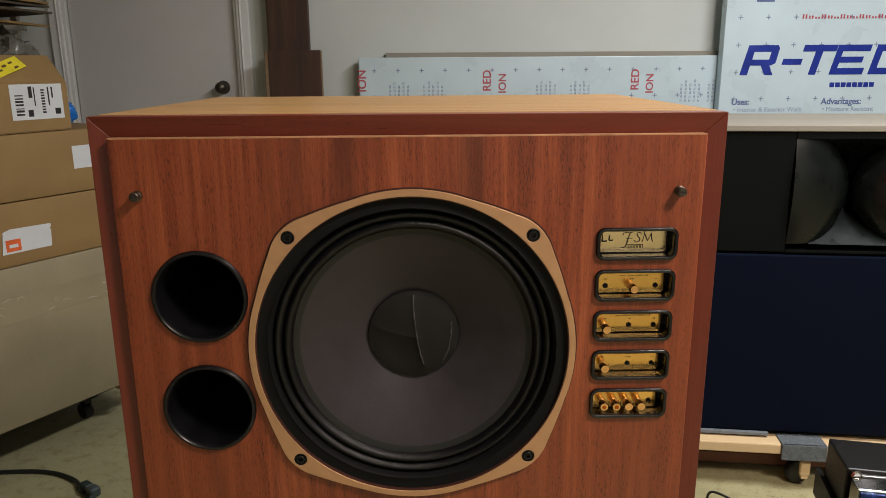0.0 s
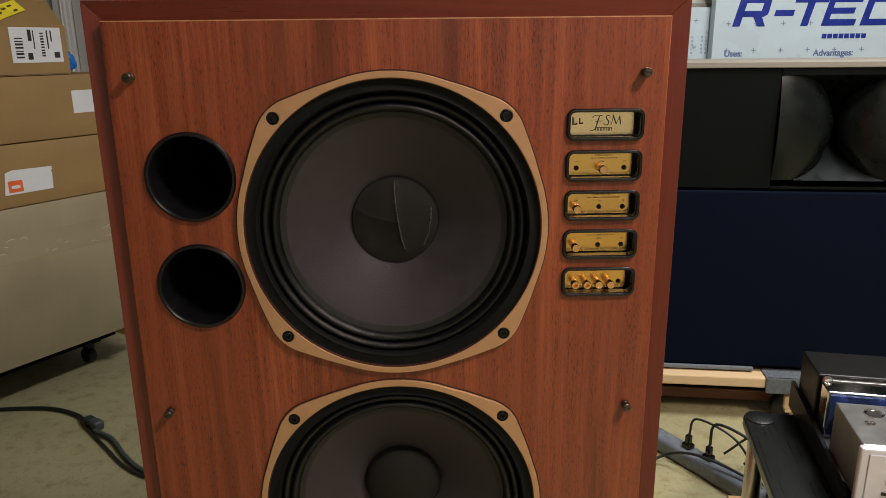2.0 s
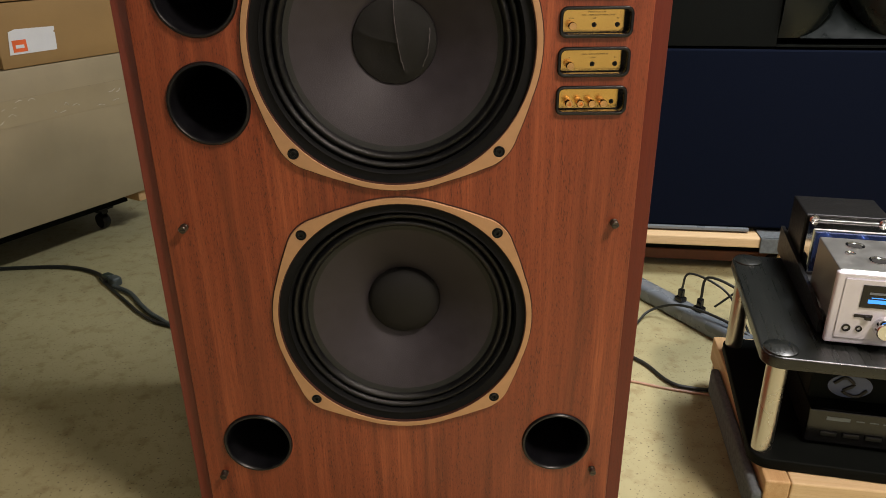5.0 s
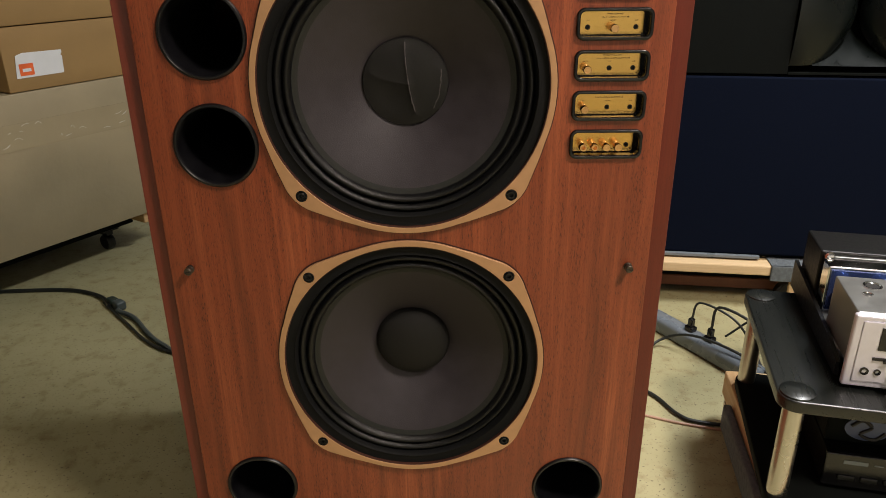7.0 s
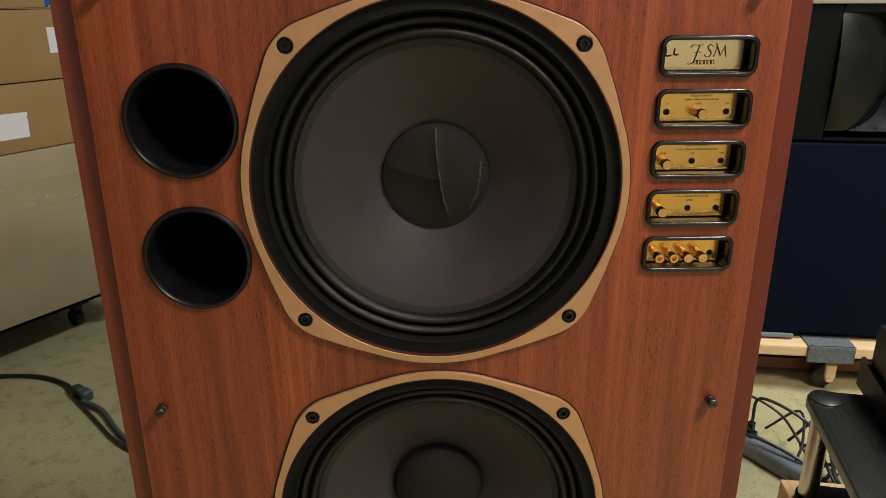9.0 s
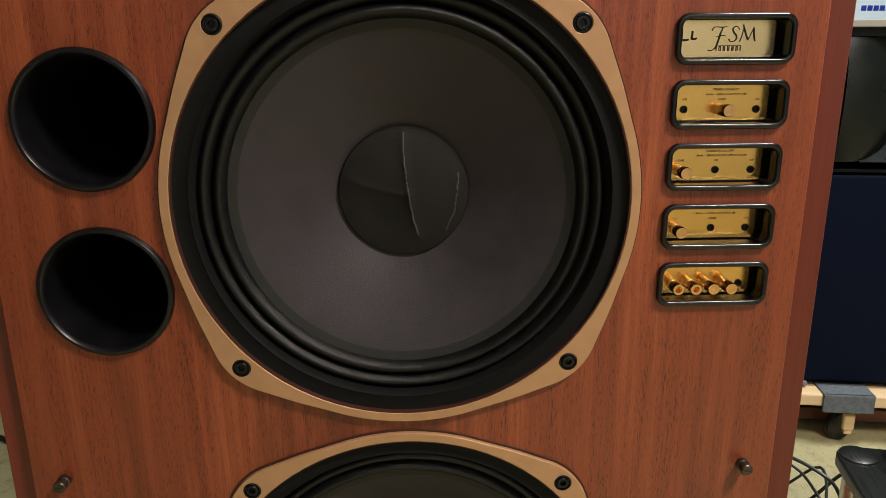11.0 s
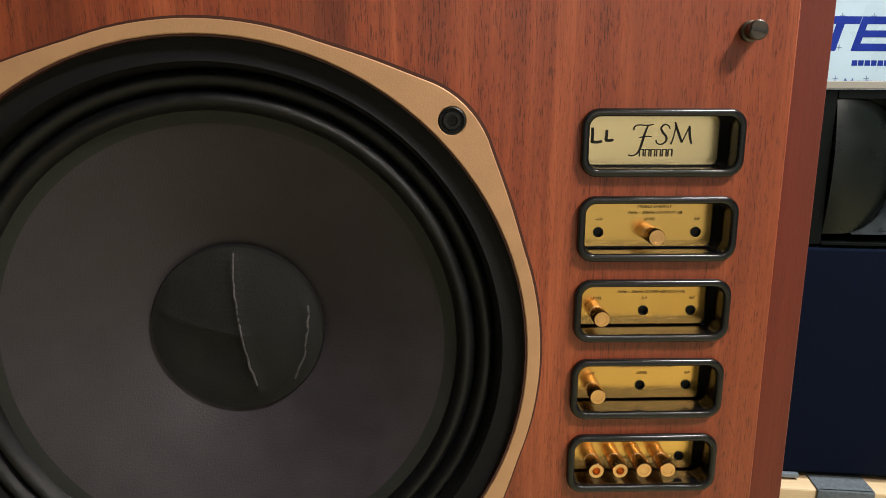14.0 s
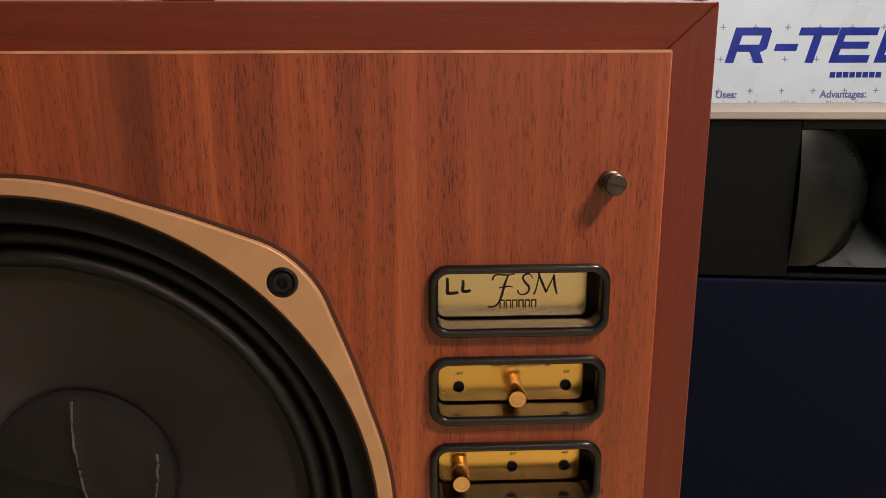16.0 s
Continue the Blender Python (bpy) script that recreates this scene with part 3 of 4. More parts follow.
for i, (x, z) in enumerate(RECESS):
    tray = part("control_panel", join(cutout([rounded(x - 0.0433, x + 0.0433, z - 0.0163, z + 0.0163, 0.008), rounded(x - 0.0413, x + 0.0413, z - 0.0147, z + 0.0147, 0.0065)], -0.001, DEPTH + 0.004),
                                      cutout([rounded(x - 0.0433, x + 0.0433, z - 0.0163, z + 0.0163, 0.008)], DEPTH + 0.0015, DEPTH + 0.0035)), TRAY, spk, "recessed control panel", True)
    part("bezel", cutout([rounded(x - 0.0452, x + 0.0452, z - 0.0188, z + 0.0185, 0.0095), rounded(x - 0.0408, x + 0.0408, z - 0.0142, z + 0.0142, 0.006)], -0.0042, 0.0006, 0.0018), BLACK_PLASTIC, tray, "rounded black plastic bezel", True)
    spots = {1: (-0.029, 0.0285), 2: (0.0005, 0.0293), 3: (0.0015, 0.0300), 4: (0.0293,)}.get(i, ())
    holes = [circle(x + s, z - 0.0052, 0.0024, 24) for s in spots]
    part("plate", cutout([rounded(x - 0.0400, x + 0.0378, z - 0.0138, z + 0.0140, 0.004), *holes], DEPTH - 0.001, DEPTH + 0.001, 0.0003), PALE_BRASS if i == 0 else BRASS, tray, "polished brass plate")
    for s in spots:
        part("socket", lathe([(0.0030, -0.0001), (0.0030, -0.0007), (0.0024, -0.0008), (0.0023, 0.0014), (0, 0.0014)], 24, pose(x + s, DEPTH - 0.001, z - 0.0052)), BLACK_STEEL, tray, "dark threaded socket", True)
    for n, (text, tx, tz, size) in enumerate(TEXTS.get(i, ())):
        w = 0.62 * 0.55 * size * len(text) * 1.12
        part("lettering", lettering(text, size * 0.8, pose(x + tx - w / 2, DEPTH - 0.0012, z + tz), 0.2, 1.2, 0.0001), BRASS_INK, tray)
    if i == 0:
        hand = join(brush([(-0.0006, 0.0082), (-0.0004, 0.0040), (-0.0006, 0.0002)], (0.0015, 0.0017, 0.0017)), brush([(-0.0010, 0.0003), (0.0024, 0.0001), (0.0052, 0.0006)], (0.0017, 0.0016, 0.0014)), brush([(0.0076, 0.0070), (0.0076, 0.0040), (0.0073, 0.0012)], (0.0014, 0.0016, 0.0017)), brush([(0.0070, 0.0013), (0.0096, 0.0010), (0.0116, 0.0016)], (0.0017, 0.0016, 0.0013)))
        bmesh.ops.transform(hand, matrix=pose(x - 0.0345, DEPTH - 0.0014, z - 0.001), verts=hand.verts)
        part("marker_writing", hand, INK, tray, "LL written in black marker")
        strokes = [
            ([(-0.0138, 0.0072), (-0.0132, 0.0093), (-0.0108, 0.0103), (-0.0062, 0.0100), (-0.0017, 0.0106)], (0.0009, 0.0008, 0.0007, 0.0008, 0.0005)),
            ([(-0.0052, 0.0101), (-0.0070, 0.0050), (-0.0088, -0.0020), (-0.0106, -0.0062), (-0.0137, -0.0080), (-0.0162, -0.0076)], (0.0008, 0.0013, 0.0013, 0.0010, 0.0007, 0.0010)),
            ([(-0.0102, 0.0028), (-0.0057, 0.0036), (-0.0027, 0.0033)], (0.0006, 0.0008, 0.0006)),
            ([(0.0082, 0.0080), (0.0070, 0.0100), (0.0045, 0.0104), (0.0028, 0.0085), (0.0040, 0.0058), (0.0060, 0.0036), (0.0062, 0.0010), (0.0040, -0.0010), (0.0012, -0.0008), (0.0, 0.0012)], (0.0006, 0.0007, 0.0008, 0.0010, 0.0013, 0.0013, 0.0010, 0.0008, 0.0007, 0.0009)),
            ([(0.0090, -0.0012), (0.0103, 0.0022), (0.0118, 0.0102)], (0.0009, 0.0006, 0.0006)),
            ([(0.0110, 0.0120), (0.0128, 0.0070), (0.0158, 0.0)], (0.0008, 0.0014, 0.0012)),
            ([(0.0158, 0.0), (0.0180, 0.0052), (0.0200, 0.0096)], (0.0006, 0.0006, 0.0006)),
            ([(0.0198, 0.0098), (0.0204, 0.0040), (0.0217, -0.0010)], (0.0010, 0.0014, 0.0008))]
        emblem = join(*[brush(p, w) for p, w in strokes])
        bmesh.ops.transform(emblem, matrix=pose(x + 0.0015, DEPTH - 0.0014, z - 0.001) @ Matrix.Diagonal((0.95, 1, 0.95, 1)), verts=emblem.verts)
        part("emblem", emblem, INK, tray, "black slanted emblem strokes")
        bar = join(*[box(-0.0088 + 0.0033 * k + d, -0.0088 + 0.0033 * k + d + w, 0, 0.0002, a, b) for k in range(6) for d, w, a, b in ((0.0, 0.0006, -0.0090, -0.0048), (0.0022, 0.0006, -0.0090, -0.0048), (0.0006, 0.0016, -0.0054, -0.0048))])
        bmesh.ops.transform(bar, matrix=pose(x + 0.001, DEPTH - 0.0014, z), verts=bar.verts)
        part("emblem_bar", bar, INK, tray)
    elif i == 1:
        pin(x + 0.0002, z - 0.0052, False, 0.0185, tray)
    elif i in (2, 3):
        pin(x - 0.0285, z - 0.0052, False, 0.0185, tray)
    elif i == 4:
        for k in range(4):
            pin(x - 0.0275 + 0.0145 * k, z - 0.0045, k < 2, 0.0200, tray)

# ---- cardboard stack ----
TH = 58
DIRX = Vector((math.cos(radians(TH)), math.sin(radians(TH)), 0))


def at_stack(u, v, z):
    """Pose on the stack's front: u along it, v into it."""
    p = Vector((-1.117, 1.147, 0)) + u * DIRX + v * Vector((-DIRX.y, DIRX.x, 0))
    return pose(p.x, p.y, z, 0, 0, TH)


def carton(x0, x1, z0, z1, depth, v0, mat, label):
    t = thing("cardboard_box", at_stack(0, v0, z0), label, "cardboard box", "stacked cartons")
    h = z1 - z0
    bm = box(x0, x1, 0, depth, 0, h, 0.003)
    bmesh.ops.subdivide_edges(bm, edges=bm.edges[:], cuts=3, use_grid_fill=True)
    for v in bm.verts:
        v.co += Vector((0, noise.noise(v.co * 6 + Vector((z0 * 9, 0, 0))) * 0.004, 0))
    part("carton", bm, mat, t, "", True)
    return t


# the low trolley that carries the cartons
tr = thing("furniture_dolly", at_stack(0, 0, 0), "low wooden dolly on black castors under a carton", "dolly")
# deck coloured black for the shadow under the big carton
part("deck", box(-0.6, 0.37, 0.10, 0.55, 0.105, 0.143, 0.003), BLACK_PAINT, tr)
part("deck_end", box(0.300, 0.34, 0.015, 0.095, 0.108, 0.1435, 0.003), PINE_DEEP, tr, "pale pine end rail")
# black board filling in the shade beneath the deck
part("shade_board", box(-0.6, 0.34, 0.14, 0.5, 0.075, 0.099, 0.003), BLACK_PAINT, tr, "black board that shades the underside")
for u, v in ((0.25, 0.17), (-0.5, 0.17), (0.25, 0.48), (-0.5, 0.48)):
    c = part("castor", join(box(u - 0.012, u + 0.012, v - 0.02, v + 0.02, 0.055, 0.075), box(u - 0.03, u + 0.03, v - 0.03, v + 0.03, 0.071, 0.0752)), BLACK_STEEL, tr)
    part("wheel", lathe([(0, -0.014), (0.024, -0.014), (0.0275, -0.009), (0.0275, 0.009), (0.024, 0.014), (0, 0.014)], 28, pose(u, v, 0.0275, 0, 0, 90)), RUBBER, c, "", True)

big = carton(-0.62, 0.42, 0.146, 0.600, 0.5, 0.0, CARD_PALE, "large pale cardboard box sealed with shiny tape")
part("tape_strip", box(-0.62, 0.42, -0.0016, -0.0004, 0.30, 0.375), TAPE, big, "glossy wrinkled packing tape")
# small raised wrinkles, coloured pale as the highlights on the tape
for k in range(16):
    u, w = random.uniform(-0.17, 0.30), random.uniform(0.006, 0.026)
    zz = 0.345 + random.uniform(-0.035, 0.03)
    part("tape_glint", tube([(u, -0.0022, zz), (u + w * 0.5, -0.0036, zz + random.uniform(-0.002, 0.006)), (u + w, -0.0022, zz + random.uniform(-0.004, 0.010))], 0.0007, 6, 3), WRINKLE_GLINT, big, "", True)
low = carton(-0.044, 0.40, 0.602, 0.775, 0.40, 0.004, CARD, "brown cardboard box with an orange and white label")
part("shipping_label", slab([(-0.018, 0.036), (0.120, 0.036), (0.124, 0.100), (0.010, 0.103), (-0.010, 0.097)], -0.0014, -0.0004), LABEL, low, "white label")
part("orange_square", box(-0.006, 0.034, -0.0022, -0.0015, 0.042, 0.074), ORANGE, low)
part("logo_bar", box(0.002, 0.026, -0.0028, -0.0023, 0.052, 0.061), LABEL, low)
mid = carton(-0.20, 0.40, 0.778, 0.955, 0.40, 0.0, CARD, "brown cardboard box with a blank white tag")
part("white_tag", box(0.214, 0.312, -0.0014, -0.0004, 0.067, 0.132), LABEL, mid)
part("white_tag", box(-0.06, 0.004, -0.0014, -0.0004, 0.050, 0.115), LABEL, mid)
part("orange_square", box(0.284, 0.308, -0.0021, -0.0015, 0.098, 0.126), ORANGE, mid)

top = thing("cardboard_box", at_stack(0, 0.002, 0.957), "brown cardboard box with a shipping label and yellow sticker", "cardboard box", "stacked cartons")
bm = bmesh.new()
prof = [(0.0, 0.0), (0.0, 0.132), (0.075, 0.205), (0.30, 0.205), (0.30, 0.0)]
L = [bm.verts.new((-0.22, y, z)) for y, z in prof]
R = [bm.verts.new((0.226, y, z)) for y, z in prof]
bm.faces.new(L)
bm.faces.new(R[::-1])
for k in range(5):
    bm.faces.new((L[(k + 1) % 5], L[k], R[k], R[(k + 1) % 5]))
bmesh.ops.recalc_face_normals(bm, faces=bm.faces[:])
bmesh.ops.bevel(bm, geom=bm.edges[:], offset=0.003, segments=2, affect="EDGES")
part("carton", bm, CARD, top, "", True)
lab = part("shipping_label", box(0.062, 0.207, -0.0014, -0.0004, 0.034, 0.128), LABEL, top, "white printed shipping label")
rows = []
for k in range(7):
    rows.append(box(0.074, 0.096, -0.0019, -0.0015, 0.046 + 0.0085 * k, 0.046 + 0.0085 * k + random.uniform(0.002, 0.006)))
for k in range(9):
    rows.append(box(0.146, 0.156, -0.0019, -0.0015, 0.05 + 0.0075 * k, 0.05 + 0.0075 * k + random.uniform(0.003, 0.006)))
rows += [box(0.112, 0.122, -0.0019, -0.0015, 0.092, 0.122), box(0.106, 0.12, -0.0019, -0.0015, 0.042, 0.06), box(0.182, 0.198, -0.0019, -0.0015, 0.046, 0.062), box(0.126, 0.129, -0.0019, -0.0015, 0.07, 0.12), box(0.165, 0.169, -0.0019, -0.0015, 0.07, 0.12), box(0.176, 0.18, -0.0019, -0.0015, 0.09, 0.12)]
part("print_block", join(*rows), INK, lab)
slope = math.degrees(math.atan2(0.073, 0.075))
st = part("yellow_sticker", box(-0.012, 0.085, 0, 0.0012, -0.018, 0.022, m=pose(0.055, 0.026, 0.160, -slope + 2, 0, 0) @ pose(0, -0.003, 0, 0, -24, 0)), YELLOW, top)
part("print_block", join(*[box(a, a + 0.014, -0.0008, -0.0002, -0.004 + b, 0.002 + b, m=pose(0.055, 0.026, 0.160, -slope + 2, 0, 0) @ pose(0, -0.003, 0, 0, -24, 0)) for a, b in ((0.0, 0.0), (0.022, 0.008), (0.046, 0.010), (0.05, -0.008))]), BRASS_INK, st)

# ---- things against the back wall ----
for x0, x1, z1, y, label in ((-0.575, -0.425, 2.0, 2.085, "tall dark stained plank leaning on the wall"), (-0.572, -0.378, 1.185, 2.03, "short dark stained plank with a pale cut edge")):
    t = thing("plank", pose(0, y, 0), label, "plank", "leaning planks")
    part("board", box(x0, x1, -0.03, 0.0, 0, z1, 0.002), DARK_WOOD, t)
    part("cut_edge", box(x0 - 0.004, x0 - 0.0002, -0.029, -0.001, 0, z1 - 0.002) if z1 > 1.5 else box(x1 + 0.0002, x1 + 0.002, -0.029, -0.001, 0, z1 - 0.002), DARK_WOOD if z1 > 1.5 else RAW_EDGE, t, "raw edge")
    if z1 < 1.5:
        part("cut_edge", box(x0 - 0.011, x0 - 0.0002, -0.029, -0.001, 0, z1 - 0.004), RAW_EDGE, t, "rough pale edge")

ply = thing("plywood_sheet", pose(0, 0, 0), "pale plywood sheet standing behind the foam board", "board")
part("sheet", box(-0.142, 1.75, 2.098, 2.116, 0.0, 1.175, 0.001), PLYWOOD, ply)

sheet = thing("foam_board", pose(0, 0, 0), "white printed foam insulation board standing on its long edge", "insulation board", "foam boards")
SY = 2.055
part("core", box(-0.243, 1.22, SY, SY + 0.04, 0.0, 1.157, 0.002), FOAM, sheet)


def plus(x, z, y, s=0.009, w=0.0016):
    return join(box(x - s, x + s, y - 0.0008, y - 0.0002, z - w, z + w), box(x - w, x + w, y - 0.0008, y - 0.0002, z - s, z + s))


tagged(part("cross_grid", join(*[plus(-0.185 + 0.0893 * k, 1.109 - 0.098 * j, SY, 0.008) for k in range(16) for j in range(3)]), PALE_INK, sheet), kind="stuff")
for x, text, z, size, mat in ((-0.212, "ION", 1.03, 0.045, RED_INK), (0.262, "RED", 1.03, 0.043, RED_INK), (0.320, "ION", 1.022, 0.040, RED_INK), (0.828, "RED", 1.03, 0.043, RED_INK), (0.884, "ION", 1.018, 0.040, RED_INK)):
    part("lettering", lettering(text, size, pose(x - 0.006, SY - 0.0006, z, 0, -90, 0), 0, 1.0, 0.0002, 0.0006), mat, sheet)
for x in (-0.13, 0.0, 0.43, 0.56, 0.985, 1.09):
    part("print_block", join(*[box(x + 0.017 * k + d, x + 0.017 * k + d + 0.0022, SY - 0.0008, SY - 0.0002, 0.985 + 0.0145 * j, 0.985 + 0.0145 * j + random.uniform(0.007, 0.012)) for k in range(5) for d in (0.0, 0.0042) for j in range(5 + k % 2)]), PALE_INK, sheet)

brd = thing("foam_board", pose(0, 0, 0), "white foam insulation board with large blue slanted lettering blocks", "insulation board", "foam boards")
RY = 2.0
part("core", box(1.116, 2.35, RY, RY + 0.045, 0.0, 1.55, 0.002), FOAM, brd)


def glyph(x, z, polys):
    """Slanted blue block strokes; polys in letter units 0..1, sheared."""
    h = 0.108
    return join(*[slab([(x + px * 0.11 + pz * h * 0.26, z + pz * h) for px, pz in p], RY - 0.001, RY - 0.0003) for p in polys])


S = 0.22
FRAME = [((0, 0), (0.26, 0), (0.26, 1 - S), (0, 1 - S)), ((0, 1 - S), (0.98, 1 - S), (1.08, 0.9), (1.0, 1), (0, 1)), ((0.84, 0.52), (1.10, 0.52), (1.08, 0.9), (0.98, 1 - S), (0.84, 1 - S)), ((0.26, 0.32), (0.98, 0.32), (1.10, 0.40), (1.10, 0.52), (0.26, 0.52)), ((0.62, 0.32), (0.86, 0.0), (1.14, 0.0), (0.92, 0.32))]
BARS = [((0, 0), (1.15, 0), (1.15, S), (0, S)), ((0, 0.4), (1.0, 0.4), (1.0, 0.6), (0, 0.6)), ((0, 1 - S), (1.15, 1 - S), (1.15, 1), (0, 1)), ((0, S), (S, S), (S, 0.4), (0, 0.4)), ((0, 0.6), (S, 0.6), (S, 1 - S), (0, 1 - S))]
OPEN = BARS[0], BARS[2], ((0, S), (0.24, S), (0.24, 1 - S), (0, 1 - S))
glyphs = [(1.184, FRAME), (1.330, [((0, 0.34), (0.66, 0.34), (0.66, 0.54), (0, 0.54))]), (1.393, [((0, 1 - S), (1.15, 1 - S), (1.15, 1), (0, 1)), ((0.45, 0), (0.7, 0), (0.7, 1 - S), (0.45, 1 - S))]), (1.521, BARS), (1.668, OPEN)]
for x, polys in glyphs:
    part("blue_block", glyph(x, 1.084, polys), BLUE_INK, brd, "blue slanted block stroke")
tagged(part("cross_grid", join(*[plus(1.171 + 0.1035 * k, 0.899 + 0.098 * j, RY) for k in range(9) for j in range(6)]), PALE_INK, brd), kind="stuff")
part("small_blue_bar", join(*[box(1.53 + 0.0215 * k, 1.548 + 0.0215 * k, RY - 0.0011, RY - 0.0003, 1.038, 1.055) for k in range(8)]), BLUE_INK, brd)
part("red_print", join(*[box(1.40 + 0.0235 * k + d, 1.406 + 0.0235 * k + d, RY - 0.0011, RY - 0.0003, 1.285, 1.300 - 0.004 * (k % 3)) for k in range(16) for d in (0.0, 0.011)]), RED_INK, brd)
part("blue_block", box(1.225, 1.29, RY - 0.001, RY - 0.0003, 1.345, 1.42), SMALL_BLUE, brd)
for text, x, z, size, mat in (("Uses:", 1.163, 0.975, 0.032, SMALL_BLUE), ("\u2022 Interior & Exterior Walls", 1.172, 0.949, 0.024, PALE_INK), ("\u2022 Basement & Crawl Space", 1.172, 0.922, 0.024, PALE_INK),
                              ("Advantages:", 1.505, 0.975, 0.032, SMALL_BLUE), ("\u2022 Moisture Resistant", 1.512, 0.949, 0.024, PALE_INK), ("\u2022 Insect & Mold Resistant", 1.512, 0.922, 0.024, PALE_INK)):
    part("lettering", lettering(text, size, pose(x, RY - 0.0006, z), 0, 1.0, 0.0002, 0.0008 if size > 0.03 else 0.0), mat, brd)

# ---- horn loudspeaker on a dolly ----
HM = pose(0.72, 1.045, 0, 0, 0, -8)
dol = thing("furniture_dolly", HM, "pine moving dolly with grey carpet wrap and castors", "dolly")
part("front_rail", box(-0.36, 1.1, -0.045, 0.03, 0.104, 0.134, 0.004), PINE, dol, "pale pine rail")
# black board put in for the dark shade below the pine rail
part("shade_board", box(-0.36, 1.1, 0.055, 0.07, 0.052, 0.1035), BLACK_PAINT, dol, "black board for the shade under the dolly")
part("lower_rail", box(-0.36, 1.1, 0.05, 0.085, 0.018, 0.0515, 0.003), RED_BOARD, dol, "reddish brown lower rail")
part("back_rail", box(-0.36, 1.1, 0.40, 0.475, 0.088, 0.132, 0.004), PINE, dol)
for x in (-0.36, 0.25, 1.02):
    part("cross_rail", box(x, x + 0.08, 0.031, 0.399, 0.088, 0.13, 0.003), PINE_DEEP, dol)
part("carpet_wrap", join(box(0.245, 0.36, -0.054, -0.0455, 0.092, 0.139, 0.003), box(0.245, 0.36, -0.053, 0.05, 0.1345, 0.139, 0.002)), GREY_CARPET, dol, "grey carpet wrap")
for x in (-0.28, 0.315, 0.95):
    for y in (0.0, 0.44):
        c = part("castor", join(box(x - 0.025, x + 0.025, y - 0.025, y + 0.025, 0.082, 0.088), box(x - 0.012, x + 0.014, y - 0.040, y - 0.026, 0.04, 0.082, 0.004), box(x - 0.008, x + 0.010, y - 0.040, y - 0.026, 0.03, 0.041, 0.003)), PINE if y == 0 else STEEL, dol, "pale castor fork")
        part("wheel", lathe([(0, -0.012), (0.033, -0.012), (0.037, -0.008), (0.037, 0.008), (0.033, 0.012), (0, 0.012)], 32, pose(x - 0.005, y, 0.037, 0, 0, 20)), RUBBER, c, "black wheel", True)

hs = thing("horn_loudspeaker", HM, "big black loudspeaker with a twin-cheek horn and navy cloth front", "loudspeaker")
part("bass_cabinet", box(-0.38, 1.12, 0.012, 0.44, 0.140, 0.652, 0.003), BLACK_PAINT, hs)
part("grille_cloth", box(-0.38, 1.12, -0.004, 0.0115, 0.150, 0.648, 0.005), NAVY, hs, "navy blue cloth front")
part("base_strip", box(-0.38, 0.22, -0.012, 0.0, 0.1395, 0.1495, 0.002), GREY_PLASTIC, hs, "thin grey strip under the cloth")
hb = part("horn_cabinet", box(-0.38, 0.2125, 0.0, 0.44, 0.655, 0.962, 0.0015), BLACK_PAINT, hs)
part("horn_cabinet", box(0.5475, 1.12, 0.0, 0.44, 0.655, 0.962, 0.0015), BLACK_PAINT, hs)
part("mouth_back", box(0.213, 0.547, 0.20, 0.44, 0.655, 0.962), BLACK_PAINT, hs)
part("mouth_lip", box(0.213, 0.547, -0.002, 0.199, 0.945, 0.962), BLACK_PAINT, hs)
part("mouth_lip", box(0.213, 0.547, -0.002, 0.199, 0.655, 0.660), BLACK_PAINT, hs)
part("top_board", box(-0.385, 1.125, -0.006, 0.45, 0.9625, 0.978, 0.002), PLYWOOD, hs, "pale raw top board")


HX, HZ = 0.380, 0.811


def cheek(side):
    """One bulging side of the horn mouth: the two near each other at mid height, parting above and below."""
    bm = bmesh.new()
    grid = []
    for i in range(25):
        u, a = i / 24, i / 24 * math.pi / 2
        row = []
        for j in range(25):
            q = j / 12 - 1
            w = 0.005 + 0.162 * (1 - math.cos(a)) ** 0.9 + 0.075 * (1 - u) ** 1.5 * abs(q) ** 2.2
            y = 0.075 - 0.088 * math.sin(a) - 0.018 * (1 - q * q) * math.sin(a) + 0.015 * u
            row.append(bm.verts.new((HX + side * w, y, HZ + q * (0.118 + 0.016 * math.sin(a)))))
        grid.append(row)
    grid.append([bm.verts.new((v.co.x + side * 0.001, 0.05, v.co.z)) for v in grid[-1]])
    for a, b in zip(grid, grid[1:]):
        for j in range(24):
            bm.faces.new((a[j], a[j + 1], b[j + 1], b[j]))
    bmesh.ops.recalc_face_normals(bm, faces=bm.faces[:])
    part("cheek", bm, HORN, hs, "bulging glossy black horn cheek", True)


cheek(-1)
cheek(1)
for s in (-1, 1):
    bm = bmesh.new()
    grid = []
    for i in range(16):
        u = i / 15
        grid.append([bm.verts.new((HX + 0.11 * (j / 6 - 1), 0.13 - 0.128 * u, HZ + s * (0.030 + 0.104 * u ** 0.75))) for j in range(13)])
    for a, b in zip(grid, grid[1:]):
        for j in range(12):
            bm.faces.new((a[j], a[j + 1], b[j + 1], b[j]))
    bmesh.ops.recalc_face_normals(bm, faces=bm.faces[:])
    part("horn_flare", bm, HORN, hs, "smooth flare between the cheeks", True)
part("throat", box(0.372, 0.392, 0.128, 0.19, 0.755, 0.851), INK, hs)

